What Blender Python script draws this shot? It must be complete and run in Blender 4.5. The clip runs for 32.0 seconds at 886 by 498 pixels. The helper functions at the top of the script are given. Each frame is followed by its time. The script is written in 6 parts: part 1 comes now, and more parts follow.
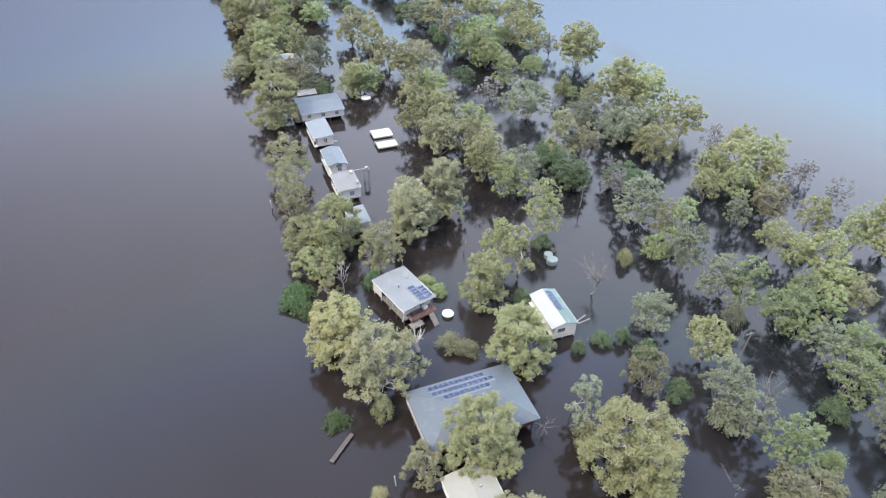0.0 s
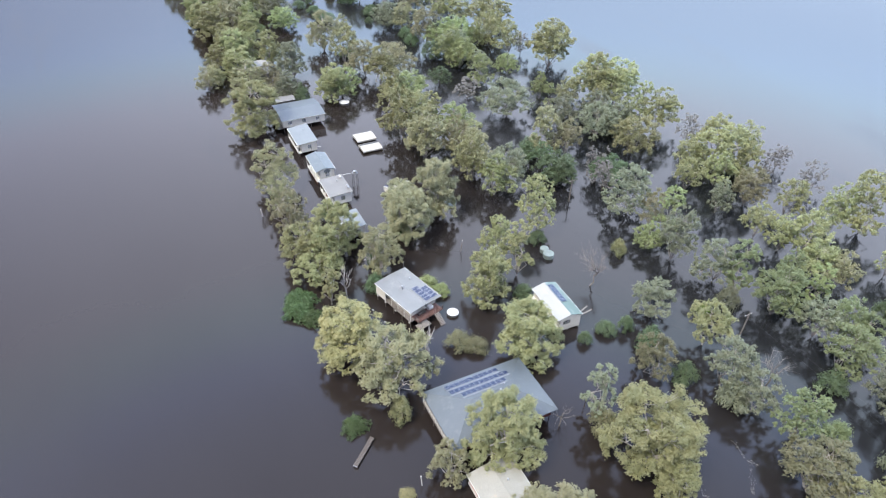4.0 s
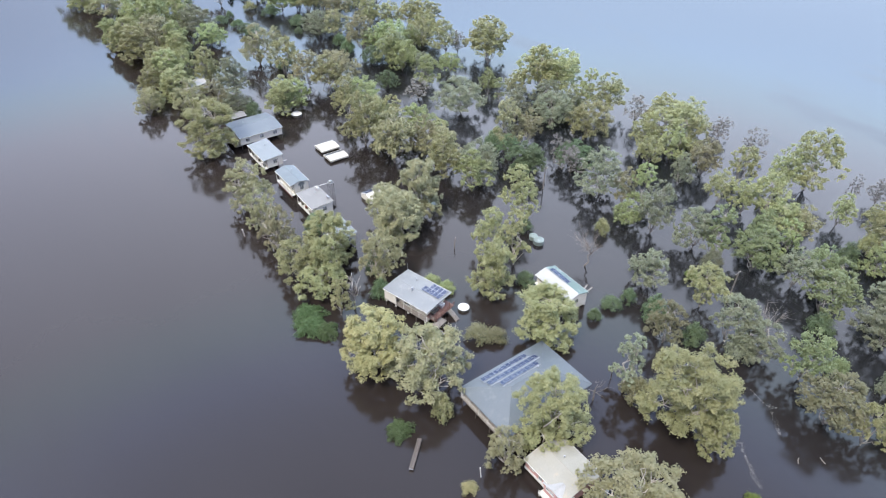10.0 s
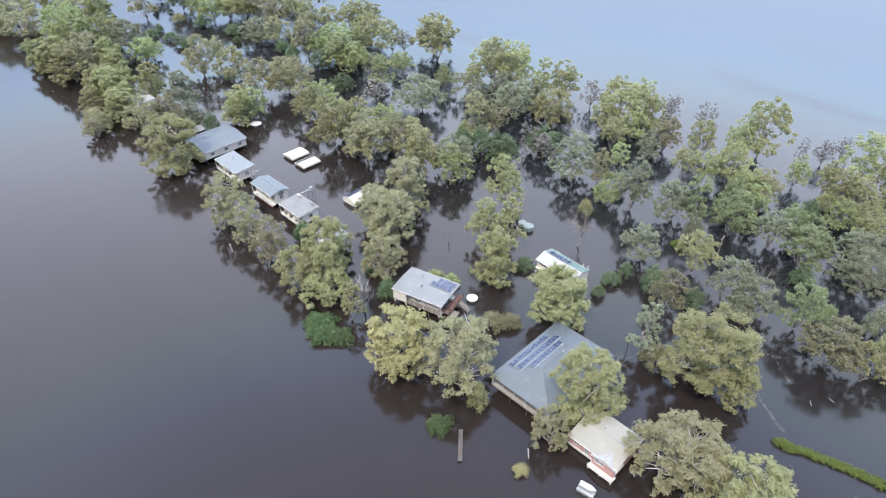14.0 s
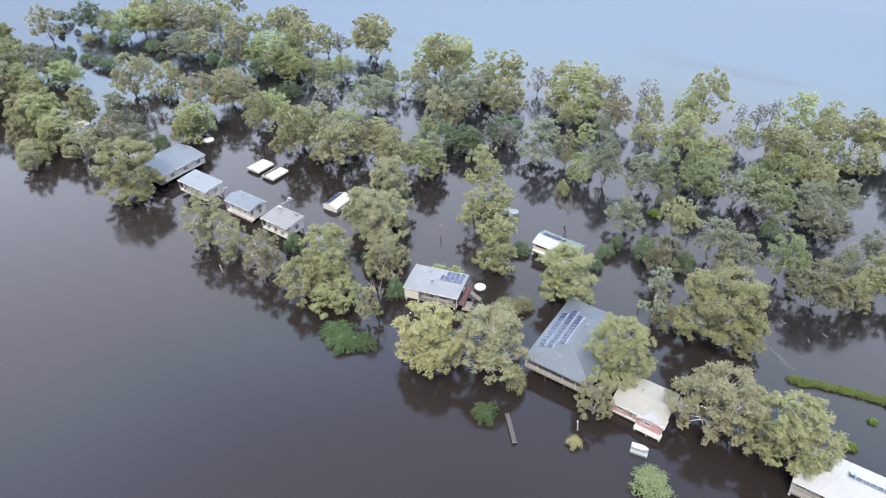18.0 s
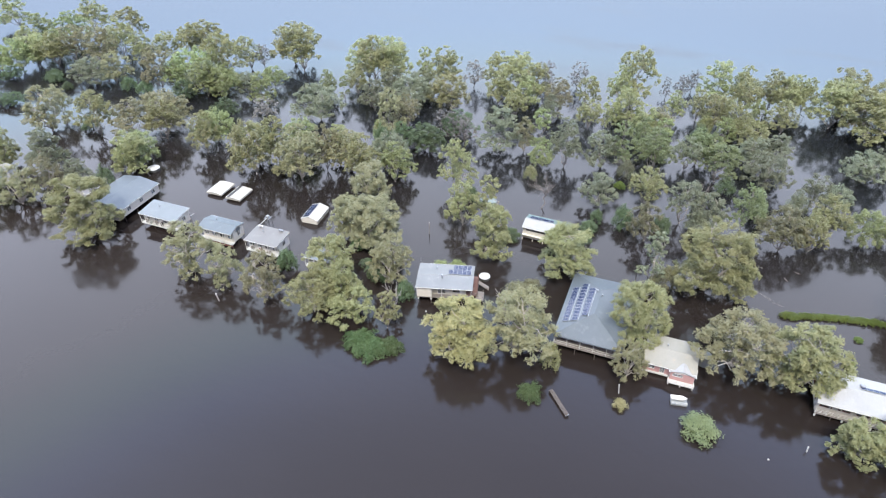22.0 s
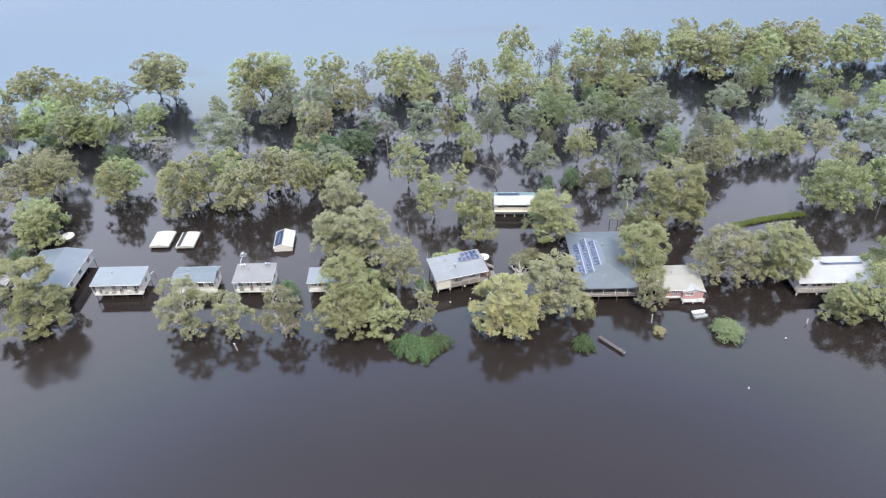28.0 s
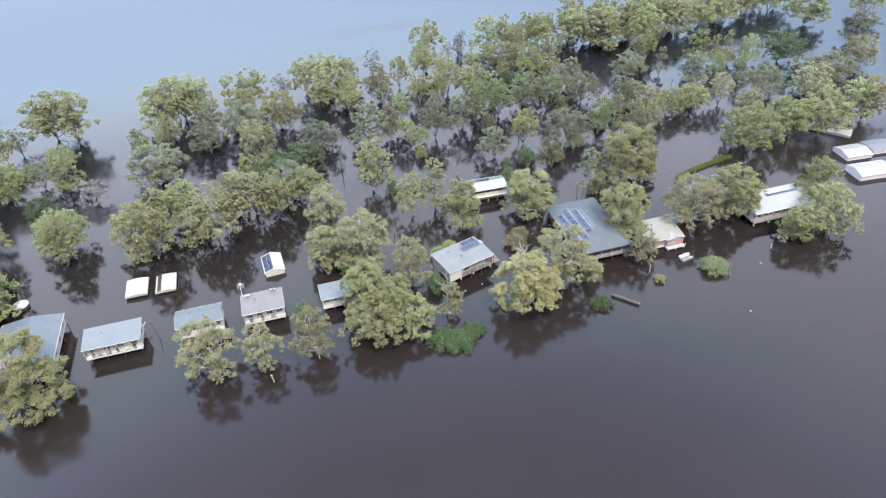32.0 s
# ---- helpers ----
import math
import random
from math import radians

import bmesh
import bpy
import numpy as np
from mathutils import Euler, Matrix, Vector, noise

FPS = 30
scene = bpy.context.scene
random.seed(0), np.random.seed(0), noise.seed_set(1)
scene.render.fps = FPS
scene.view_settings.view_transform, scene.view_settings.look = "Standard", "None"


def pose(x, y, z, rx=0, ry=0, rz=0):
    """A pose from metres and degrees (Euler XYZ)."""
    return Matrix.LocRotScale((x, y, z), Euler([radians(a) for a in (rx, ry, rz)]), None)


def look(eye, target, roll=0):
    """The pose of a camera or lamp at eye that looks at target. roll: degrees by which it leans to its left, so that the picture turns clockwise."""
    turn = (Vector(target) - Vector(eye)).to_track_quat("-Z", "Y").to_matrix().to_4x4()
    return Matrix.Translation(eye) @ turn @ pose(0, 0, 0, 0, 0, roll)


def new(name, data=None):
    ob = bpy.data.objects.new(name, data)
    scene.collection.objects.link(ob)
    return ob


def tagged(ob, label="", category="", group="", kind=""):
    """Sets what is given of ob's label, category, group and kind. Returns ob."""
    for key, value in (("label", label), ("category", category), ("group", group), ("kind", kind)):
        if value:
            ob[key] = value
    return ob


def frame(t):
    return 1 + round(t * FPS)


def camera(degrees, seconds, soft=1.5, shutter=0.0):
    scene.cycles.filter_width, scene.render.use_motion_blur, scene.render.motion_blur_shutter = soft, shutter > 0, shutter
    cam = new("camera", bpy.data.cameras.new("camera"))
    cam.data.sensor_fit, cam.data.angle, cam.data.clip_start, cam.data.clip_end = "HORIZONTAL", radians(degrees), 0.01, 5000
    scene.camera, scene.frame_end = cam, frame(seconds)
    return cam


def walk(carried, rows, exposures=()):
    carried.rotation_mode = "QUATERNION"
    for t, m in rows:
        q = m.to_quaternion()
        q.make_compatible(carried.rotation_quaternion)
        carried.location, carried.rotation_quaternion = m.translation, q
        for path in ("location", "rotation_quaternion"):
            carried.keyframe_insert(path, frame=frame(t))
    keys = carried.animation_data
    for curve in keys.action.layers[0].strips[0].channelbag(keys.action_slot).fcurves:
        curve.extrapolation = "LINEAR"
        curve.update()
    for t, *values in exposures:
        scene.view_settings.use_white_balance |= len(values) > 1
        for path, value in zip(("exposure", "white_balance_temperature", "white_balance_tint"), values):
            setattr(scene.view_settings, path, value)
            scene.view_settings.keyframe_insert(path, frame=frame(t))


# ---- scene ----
cam = camera(68.8, 32.0, soft=1.15)
METRES, EYE, TILT, LEAN, TURN = 174.2, 99.3, 0.0, 0.0, -22.3
ROWS = [
    (0.0, 0.0, 0.0, 0.0, 1.02, -38.59, -1.28),
    (0.5, -0.0052, -0.0003, 0.0001, 0.56, -38.57, -1.26),
    (1.0, -0.0106, -0.0008, 0.0002, 0.04, -38.56, -1.22),
    (1.5, -0.0166, -0.0014, 0.0001, -0.49, -38.53, -1.21),
    (2.0, -0.0228, -0.002, 0.0002, -1.05, -38.51, -1.2),
    (2.5, -0.0294, -0.0025, 0.0002, -1.62, -38.49, -1.17),
    (3.0, -0.0364, -0.003, 0.0002, -2.25, -38.47, -1.13),
    (3.5, -0.0438, -0.0034, -0.0002, -2.9, -38.41, -1.12),
    (5.5, -0.0772, -0.0044, -0.0011, -5.76, -38.21, -1.06),
    (6.0, -0.0862, -0.004, -0.001, -6.53, -38.19, -1.02),
    (6.5, -0.0954, -0.004, -0.0017, -7.37, -38.09, -0.97),
    (7.0, -0.105, -0.0038, -0.0021, -8.25, -38.01, -0.93),
    (7.5, -0.115, -0.0032, -0.0024, -9.08, -37.94, -0.89),
    (8.0, -0.1253, -0.0024, -0.0025, -9.97, -37.91, -0.86),
    (8.5, -0.1359, -0.0016, -0.0029, -10.96, -37.87, -0.81),
    (9.0, -0.1472, -0.001, -0.0035, -11.94, -37.82, -0.77),
    (9.5, -0.158, 0.0005, -0.0036, -12.95, -37.81, -0.71),
    (10.0, -0.1698, 0.0021, -0.0038, -13.96, -37.8, -0.69),
    (10.5, -0.1812, 0.0039, -0.0043, -14.95, -37.77, -0.63),
    (11.0, -0.1934, 0.006, -0.0045, -16.01, -37.77, -0.6),
    (11.5, -0.2056, 0.0086, -0.0048, -17.1, -37.76, -0.54),
    (12.0, -0.2186, 0.0109, -0.0055, -18.21, -37.7, -0.51),
    (12.5, -0.2315, 0.0139, -0.006, -19.33, -37.69, -0.48),
    (13.0, -0.2444, 0.017, -0.0066, -20.5, -37.66, -0.41),
    (13.5, -0.2573, 0.0208, -0.0077, -21.69, -37.64, -0.35),
    (15.5, -0.3122, 0.0398, -0.0099, -26.66, -37.55, -0.11),
    (16.0, -0.3263, 0.0457, -0.0104, -28.0, -37.55, -0.04),
    (16.5, -0.3409, 0.0518, -0.011, -29.36, -37.53, 0.02),
    (17.0, -0.3552, 0.0587, -0.0113, -30.72, -37.54, 0.09),
    (17.5, -0.37, 0.066, -0.0116, -32.13, -37.54, 0.13),
    (18.0, -0.3844, 0.074, -0.0116, -33.56, -37.56, 0.2),
    (18.5, -0.3999, 0.0822, -0.0117, -35.06, -37.54, 0.25),
    (19.0, -0.4148, 0.0911, -0.0117, -36.54, -37.54, 0.32),
    (19.5, -0.4299, 0.1005, -0.0118, -38.05, -37.53, 0.37),
    (20.0, -0.4449, 0.1104, -0.0114, -39.62, -37.55, 0.43),
    (20.5, -0.46, 0.1211, -0.0111, -41.21, -37.54, 0.48),
    (21.0, -0.475, 0.1323, -0.0104, -42.81, -37.55, 0.54),
    (21.5, -0.4896, 0.1441, -0.0095, -44.42, -37.57, 0.59),
    (22.0, -0.5045, 0.1565, -0.0088, -46.09, -37.58, 0.66),
    (22.5, -0.5193, 0.1697, -0.008, -47.79, -37.59, 0.72),
    (23.0, -0.5341, 0.1836, -0.0078, -49.51, -37.6, 0.76),
    (23.5, -0.5488, 0.1983, -0.0073, -51.23, -37.61, 0.8),
    (24.0, -0.5633, 0.2134, -0.007, -53.01, -37.63, 0.85),
    (24.5, -0.5774, 0.2293, -0.0061, -54.81, -37.67, 0.91),
    (25.0, -0.5911, 0.246, -0.005, -56.65, -37.7, 0.98),
    (25.5, -0.6048, 0.2631, -0.0043, -58.52, -37.72, 1.02),
    (27.5, -0.6536, 0.338, -0.0003, -66.12, -37.92, 1.28),
    (28.0, -0.6648, 0.3583, 0.0006, -68.09, -37.95, 1.33),
    (28.5, -0.6752, 0.3793, 0.0017, -70.07, -38.01, 1.4),
    (29.0, -0.6851, 0.4011, 0.0027, -72.06, -38.07, 1.46),
    (29.5, -0.6942, 0.4235, 0.0038, -74.08, -38.15, 1.51),
    (30.0, -0.7026, 0.4463, 0.0049, -76.14, -38.22, 1.57),
    (30.5, -0.7103, 0.4697, 0.0063, -78.22, -38.31, 1.64),
    (31.0, -0.717, 0.4937, 0.0078, -80.31, -38.37, 1.68),
    (31.5, -0.723, 0.5183, 0.0094, -82.4, -38.46, 1.72),
    (32.0, -0.7283, 0.5431, 0.011, -84.48, -38.54, 1.76),
]
walk(cam, [(t, pose(0, 0, EYE, TILT, LEAN, TURN) @ pose(METRES * x, METRES * y, METRES * z, 90 + pitch, roll, yaw)) for t, x, y, z, yaw, pitch, roll in ROWS],
     exposures=[(0.0, 1.9), (32.0, 1.9)])

# ---- world, sun, exposure ----
SUN_AZ, SUN_EL = -165.0, 60.0     # degrees: where the sun stands, seen from the place
world = bpy.data.worlds.new("overcast_sky")
scene.world = world
world.use_nodes = True
wn, wl = world.node_tree.nodes, world.node_tree.links
wn.clear()
w_out = wn.new("ShaderNodeOutputWorld")
w_bg = wn.new("ShaderNodeBackground")
w_sky = wn.new("ShaderNodeTexSky")
w_sky.sky_type = 'NISHITA'
w_sky.sun_disc = False
w_sky.sun_elevation = radians(SUN_EL)
w_sky.sun_rotation = radians(90 - SUN_AZ)
w_sky.air_density, w_sky.dust_density, w_sky.ozone_density = 1.0, 3.0, 1.0
w_mix = wn.new("ShaderNodeMix")
w_mix.data_type = 'RGBA'
w_mix.inputs[0].default_value = 0.88
# the cloud layer: bright and bluish low down, greyer overhead
w_co = wn.new("ShaderNodeTexCoord")
w_sep = wn.new("ShaderNodeSeparateXYZ")
w_cloud = wn.new("ShaderNodeValToRGB")
ramp = w_cloud.color_ramp
ramp.interpolation = 'B_SPLINE'
for at, c in ((0.16, (0.272, 0.312, 0.368)), (0.31, (0.455, 0.545, 0.598)), (0.43, (1.12, 1.48, 1.84)), (0.52, (1.56, 2.24, 3.25)), (0.62, (1.03, 1.30, 1.92)), (0.76, (0.505, 0.555, 0.645)), (0.92, (0.415, 0.447, 0.495))):
    e = ramp.elements.new(at)
    e.color = (*c, 1)
ramp.elements.remove(ramp.elements[0])
ramp.elements.remove(ramp.elements[-1])
w_gain = wn.new("ShaderNodeMix")
w_gain.data_type, w_gain.blend_type = 'RGBA', 'MULTIPLY'
w_gain.inputs[0].default_value = 1.0
w_gain.inputs[7].default_value = (11.95, 12.85, 15.65, 1)
# the layer thins towards the far end of the lake, where it glows more than over the river
w_dot = wn.new("ShaderNodeVectorMath")
w_dot.operation = 'DOT_PRODUCT'
w_dot.inputs[1].default_value = (0.94, 0.30, 0.7)
w_side = wn.new("ShaderNodeMapRange")
w_side.interpolation_type = 'SMOOTHSTEP'
w_side.inputs[1].default_value, w_side.inputs[2].default_value = -0.36, 1.39
w_tint = wn.new("ShaderNodeMix")
w_tint.data_type = 'RGBA'
w_tint.inputs[6].default_value, w_tint.inputs[7].default_value = (0.152, 0.138, 0.212, 1), (1, 1, 1, 1)
w_thin = wn.new("ShaderNodeMix")
w_thin.data_type, w_thin.blend_type = 'RGBA', 'MULTIPLY'
w_thin.inputs[0].default_value = 1.0
wl.new(w_co.outputs[0], w_dot.inputs[0])
wl.new(w_dot.outputs["Value"], w_side.inputs[0])
# overhead the layer is nearly even, a little lighter up the river
w_high = wn.new("ShaderNodeMapRange")
w_high.interpolation_type = 'SMOOTHSTEP'
for i, v in ((1, 0.60), (2, 0.86), (3, 0.0), (4, 0.85)):
    w_high.inputs[i].default_value = v
w_even = wn.new("ShaderNodeMix")
w_up = wn.new("ShaderNodeMath")
w_up.operation = 'MULTIPLY_ADD'
w_up.inputs[1].default_value, w_up.inputs[2].default_value = 0.36, 0.65
wl.new(w_sep.outputs[1], w_up.inputs[0])
wl.new(w_up.outputs[0], w_even.inputs[3])
wl.new(w_sep.outputs[2], w_high.inputs[0])
wl.new(w_high.outputs[0], w_even.inputs[0])
wl.new(w_side.outputs[0], w_even.inputs[2])
wl.new(w_even.outputs[0], w_tint.inputs[0])
wl.new(w_tint.outputs[2], w_thin.inputs[7])
wl.new(w_gain.outputs[2], w_thin.inputs[6])
wl.new(w_co.outputs[0], w_sep.inputs[0])
wl.new(w_sep.outputs[2], w_cloud.inputs[0])
wl.new(w_cloud.outputs[0], w_gain.inputs[6])
wl.new(w_thin.outputs[2], w_mix.inputs[7])
w_bg.inputs[1].default_value = 0.12
wl.new(w_sky.outputs[0], w_mix.inputs[6])
wl.new(w_mix.outputs[2], w_bg.inputs[0])
wl.new(w_bg.outputs[0], w_out.inputs[0])

sun = new("sun", bpy.data.lights.new("sun", 'SUN'))
sun.data.energy, sun.data.angle, sun.data.color = 1.8, radians(20), (1.0, 0.93, 0.82)
sun.matrix_world = look((0, 0, 300), (-math.cos(radians(SUN_AZ)) * math.cos(radians(SUN_EL)) * 100,
                                      -math.sin(radians(SUN_AZ)) * math.cos(radians(SUN_EL)) * 100,
                                      300 - math.sin(radians(SUN_EL)) * 100))

# ---- materials ----
def nodes_of(name):
    m = bpy.data.materials.new(name)
    m.use_nodes = True
    return m, m.node_tree.nodes, m.node_tree.links, m.node_tree.nodes["Principled BSDF"]


def mixed(n, l, fac, a, b, blend='MIX'):
    """A colour mix node; fac, a and b are sockets or plain values."""
    k = n.new("ShaderNodeMix")
    k.data_type, k.blend_type = 'RGBA', blend
    for i, v in ((0, fac), (6, a), (7, b)):
        if isinstance(v, bpy.types.NodeSocket):
            l.new(v, k.inputs[i])
        elif i == 0:
            k.inputs[0].default_value = v
        else:
            k.inputs[i].default_value = (*v, 1)
    return k.outputs[2]


def noise_of(n, l, scale, detail=4, stretch=None, source=3, rough=0.55):
    co = n.new("ShaderNodeTexCoord")
    t = n.new("ShaderNodeTexNoise")
    t.inputs["Scale"].default_value, t.inputs["Detail"].default_value = scale, detail
    t.inputs["Roughness"].default_value = rough
    if stretch:
        mp = n.new("ShaderNodeMapping")
        mp.inputs["Scale"].default_value = stretch
        l.new(co.outputs[source], mp.inputs[0])
        l.new(mp.outputs[0], t.inputs[0])
    else:
        l.new(co.outputs[source], t.inputs[0])
    return t.outputs[0]


def ramped(n, l, fac, lo, hi):
    r = n.new("ShaderNodeMapRange")
    r.inputs[1].default_value, r.inputs[2].default_value = lo, hi
    l.new(fac, r.inputs[0])
    return r.outputs[0]


def bumped(n, l, bsdf, height, strength, distance=0.05):
    b = n.new("ShaderNodeBump")
    b.inputs["Strength"].default_value, b.inputs["Distance"].default_value = strength, distance
    l.new(height, b.inputs["Height"])
    l.new(b.outputs[0], bsdf.inputs["Normal"])


def surface(name, dark, light, rough=0.6, metal=0.0, coarse=0.35, fine=5.0, stain=None, stretch=None, bump=0.2):
    """A worn surface: two shades by a coarse noise, fine grain, and stains in a third colour."""
    m, n, l, b = nodes_of(name)
    c = mixed(n, l, ramped(n, l, noise_of(n, l, coarse, 5, stretch), 0.3, 0.7), dark, light)
    grain = noise_of(n, l, fine, 6, stretch)
    c = mixed(n, l, ramped(n, l, grain, 0.25, 0.8), c, tuple(0.8 * v for v in dark))
    if stain:
        c = mixed(n, l, ramped(n, l, noise_of(n, l, coarse * 2.3, 8, None, 3, 0.7), 0.56, 0.75), c, stain)
    l.new(c, b.inputs["Base Color"])
    b.inputs["Roughness"].default_value, b.inputs["Metallic"].default_value = rough, metal
    bumped(n, l, b, grain, bump, 0.02)
    return m


def foliage(name, dark, light, sheer_light=0.5):
    """Leaves: each leaf of its own shade, each tree of its own tint, some light passing through."""
    m, n, l, b = nodes_of(name)
    g = n.new("ShaderNodeNewGeometry")
    o = n.new("ShaderNodeObjectInfo")
    c = mixed(n, l, ramped(n, l, g.outputs["Random Per Island"], -0.25, 1.25), dark, light)
    patch = ramped(n, l, noise_of(n, l, 0.45, 3), 0.35, 0.65)
    c = mixed(n, l, patch, c, tuple(0.5 * (p + q) * k for p, q, k in zip(dark, light, (0.84, 0.89, 0.88))))
    h = n.new("ShaderNodeHueSaturation")
    for i, lo, hi in ((0, 0.485, 0.515), (2, 0.82, 1.2)):
        r = n.new("ShaderNodeMapRange")
        r.inputs[3].default_value, r.inputs[4].default_value = lo, hi
        l.new(o.outputs["Random"], r.inputs[0])
        l.new(r.outputs[0], h.inputs[i])
    l.new(c, h.inputs[4])
    l.new(h.outputs[0], b.inputs["Base Color"])
    b.inputs["Roughness"].default_value = 0.55
    b.inputs["Specular IOR Level"].default_value = 0.35
    tr = n.new("ShaderNodeBsdfTranslucent")
    l.new(h.outputs[0], tr.inputs[0])
    ms = n.new("ShaderNodeMixShader")
    ms.inputs[0].default_value = sheer_light
    l.new(b.outputs[0], ms.inputs[1])
    l.new(tr.outputs[0], ms.inputs[2])
    l.new(ms.outputs[0], n["Material Output"].inputs[0])
    return m


LEAF = {
    "Y": foliage("leaf_golden_olive", (0.178, 0.172, 0.085), (0.490, 0.450, 0.226)),
    "y": foliage("leaf_olive", (0.150, 0.158, 0.078), (0.410, 0.405, 0.205)),
    "p": foliage("leaf_pale_olive", (0.176, 0.174, 0.100), (0.374, 0.356, 0.204)),
    "g": foliage("leaf_green", (0.170, 0.204, 0.092), (0.366, 0.408, 0.190)),
    # the green darkened: one zone's dimmer light put into leaf colour
    "e": foliage("leaf_green_darkened", (0.122, 0.150, 0.074), (0.268, 0.300, 0.150)),
    "s": foliage("leaf_sage", (0.135, 0.150, 0.098), (0.285, 0.302, 0.200)),
    "b": foliage("leaf_grey_olive", (0.190, 0.188, 0.112), (0.395, 0.380, 0.232)),
    "o": foliage("leaf_dull_olive", (0.200, 0.216, 0.104), (0.418, 0.430, 0.218)),
    "m": foliage("leaf_muted_brown", (0.118, 0.118, 0.064), (0.262, 0.252, 0.146)),
    "d": foliage("leaf_dark_green", (0.066, 0.098, 0.050), (0.164, 0.220, 0.112)),
    "x": foliage("leaf_thin_grey", (0.158, 0.152, 0.138), (0.322, 0.300, 0.278)),
    "w": foliage("leaf_willow", (0.058, 0.092, 0.040), (0.158, 0.226, 0.096)),
    "h": foliage("leaf_hedge", (0.069, 0.104, 0.020), (0.170, 0.225, 0.044)),
}
BARK = surface("bark_pale", (0.30, 0.275, 0.235), (0.58, 0.54, 0.48), 0.85, 0, 0.7, 6, (0.13, 0.10, 0.075), (1, 1, 0.25), 0.5)
BARK_DARK = surface("bark_dark", (0.07, 0.058, 0.045), (0.16, 0.135, 0.11), 0.9, 0, 0.8, 6, (0.25, 0.22, 0.18), (1, 1, 0.25), 0.5)
BARK_GREY = surface("bark_grey", (0.13, 0.115, 0.10), (0.28, 0.25, 0.22), 0.88, 0, 0.7, 6, (0.08, 0.07, 0.06), (1, 1, 0.25), 0.5)
BARK_DEAD = surface("bark_bleached", (0.30, 0.28, 0.26), (0.52, 0.49, 0.46), 0.85, 0, 0.8, 6, (0.16, 0.14, 0.12), (1, 1, 0.25), 0.5)

ROOF_BLUE = surface("roof_steel_blue", (0.074, 0.089, 0.098), (0.096, 0.111, 0.119), 0.46, 0.1, 0.22, 7, (0.112, 0.128, 0.132), (1, 1, 1), 0.1)
ROOF_PALE_BLUE = surface("roof_pale_blue", (0.126, 0.143, 0.146), (0.154, 0.170, 0.171), 0.46, 0.1, 0.3, 7, (0.175, 0.192, 0.192), None, 0.1)
ROOF_SKY_BLUE = surface("roof_sky_blue", (0.098, 0.119, 0.127), (0.126, 0.147, 0.154), 0.46, 0.1, 0.3, 7, (0.16, 0.182, 0.188), None, 0.1)
ROOF_ZINC = surface("roof_weathered_zinc", (0.140, 0.147, 0.144), (0.185, 0.193, 0.187), 0.48, 0.15, 0.25, 6, (0.215, 0.21, 0.195), None, 0.1)
ROOF_GREY = surface("roof_warm_grey", (0.130, 0.127, 0.117), (0.160, 0.157, 0.145), 0.52, 0.05, 0.3, 6, (0.20, 0.195, 0.178), None, 0.1)
ROOF_CREAM = surface("roof_cream", (0.208, 0.202, 0.166), (0.268, 0.261, 0.222), 0.5, 0.0, 0.2, 6, (0.29, 0.245, 0.165), None, 0.1)
ROOF_WHITE = surface("roof_white", (0.25, 0.252, 0.240), (0.305, 0.306, 0.290), 0.45, 0.0, 0.25, 6, (0.33, 0.33, 0.32), None, 0.1)
ROOF_IVORY = surface("roof_ivory", (0.34, 0.33, 0.285), (0.40, 0.39, 0.345), 0.5, 0.0, 0.25, 6, (0.43, 0.41, 0.36), None, 0.1)
ROOF_GREEN = surface("roof_pale_green", (0.08, 0.126, 0.111), (0.108, 0.159, 0.138), 0.45, 0.1, 0.3, 6, (0.26, 0.31, 0.29), None, 0.1)
WALL_CREAM = surface("wall_cream", (0.480, 0.460, 0.395), (0.580, 0.560, 0.490), 0.7, 0, 0.5, 5, (0.42, 0.38, 0.30), (1, 1, 3), 0.2)
WALL_WHITE = surface("wall_white", (0.520, 0.515, 0.480), (0.620, 0.615, 0.575), 0.7, 0, 0.5, 5, (0.48, 0.46, 0.42), (1, 1, 3), 0.2)
WALL_RED = surface("wall_red_brown", (0.12, 0.034, 0.026), (0.188, 0.064, 0.049), 0.75, 0, 0.6, 6, (0.10, 0.05, 0.04), (1, 1, 4), 0.3)
WALL_PINK = surface("wall_faded_pink", (0.36, 0.20, 0.18), (0.46, 0.29, 0.26), 0.75, 0, 0.6, 6, (0.30, 0.22, 0.20), (1, 1, 4), 0.2)
WALL_DARK = surface("wall_dark_timber", (0.050, 0.044, 0.038), (0.085, 0.074, 0.064), 0.8, 0, 0.6, 6, None, (1, 1, 4), 0.3)
TRIM_WHITE = surface("trim_white_paint", (0.450, 0.450, 0.410), (0.558, 0.558, 0.513), 0.5, 0, 0.8, 8, (0.40, 0.38, 0.34), None, 0.1)
TIMBER = surface("timber_grey", (0.13, 0.115, 0.10), (0.23, 0.21, 0.19), 0.85, 0, 0.8, 9, (0.30, 0.28, 0.26), (1, 5, 5), 0.5)
TIMBER_DARK = surface("timber_wet", (0.055, 0.045, 0.038), (0.10, 0.085, 0.070), 0.7, 0, 0.8, 9, (0.16, 0.12, 0.11), (1, 5, 5), 0.5)
STEEL_DULL = surface("weathered_steel", (0.10, 0.105, 0.11), (0.17, 0.175, 0.18), 0.6, 0.3, 1.2, 9, (0.14, 0.12, 0.10), None, 0.1)
STEEL = surface("galvanised_steel", (0.30, 0.31, 0.32), (0.42, 0.43, 0.44), 0.4, 0.6, 1.2, 9, (0.25, 0.23, 0.21), None, 0.1)
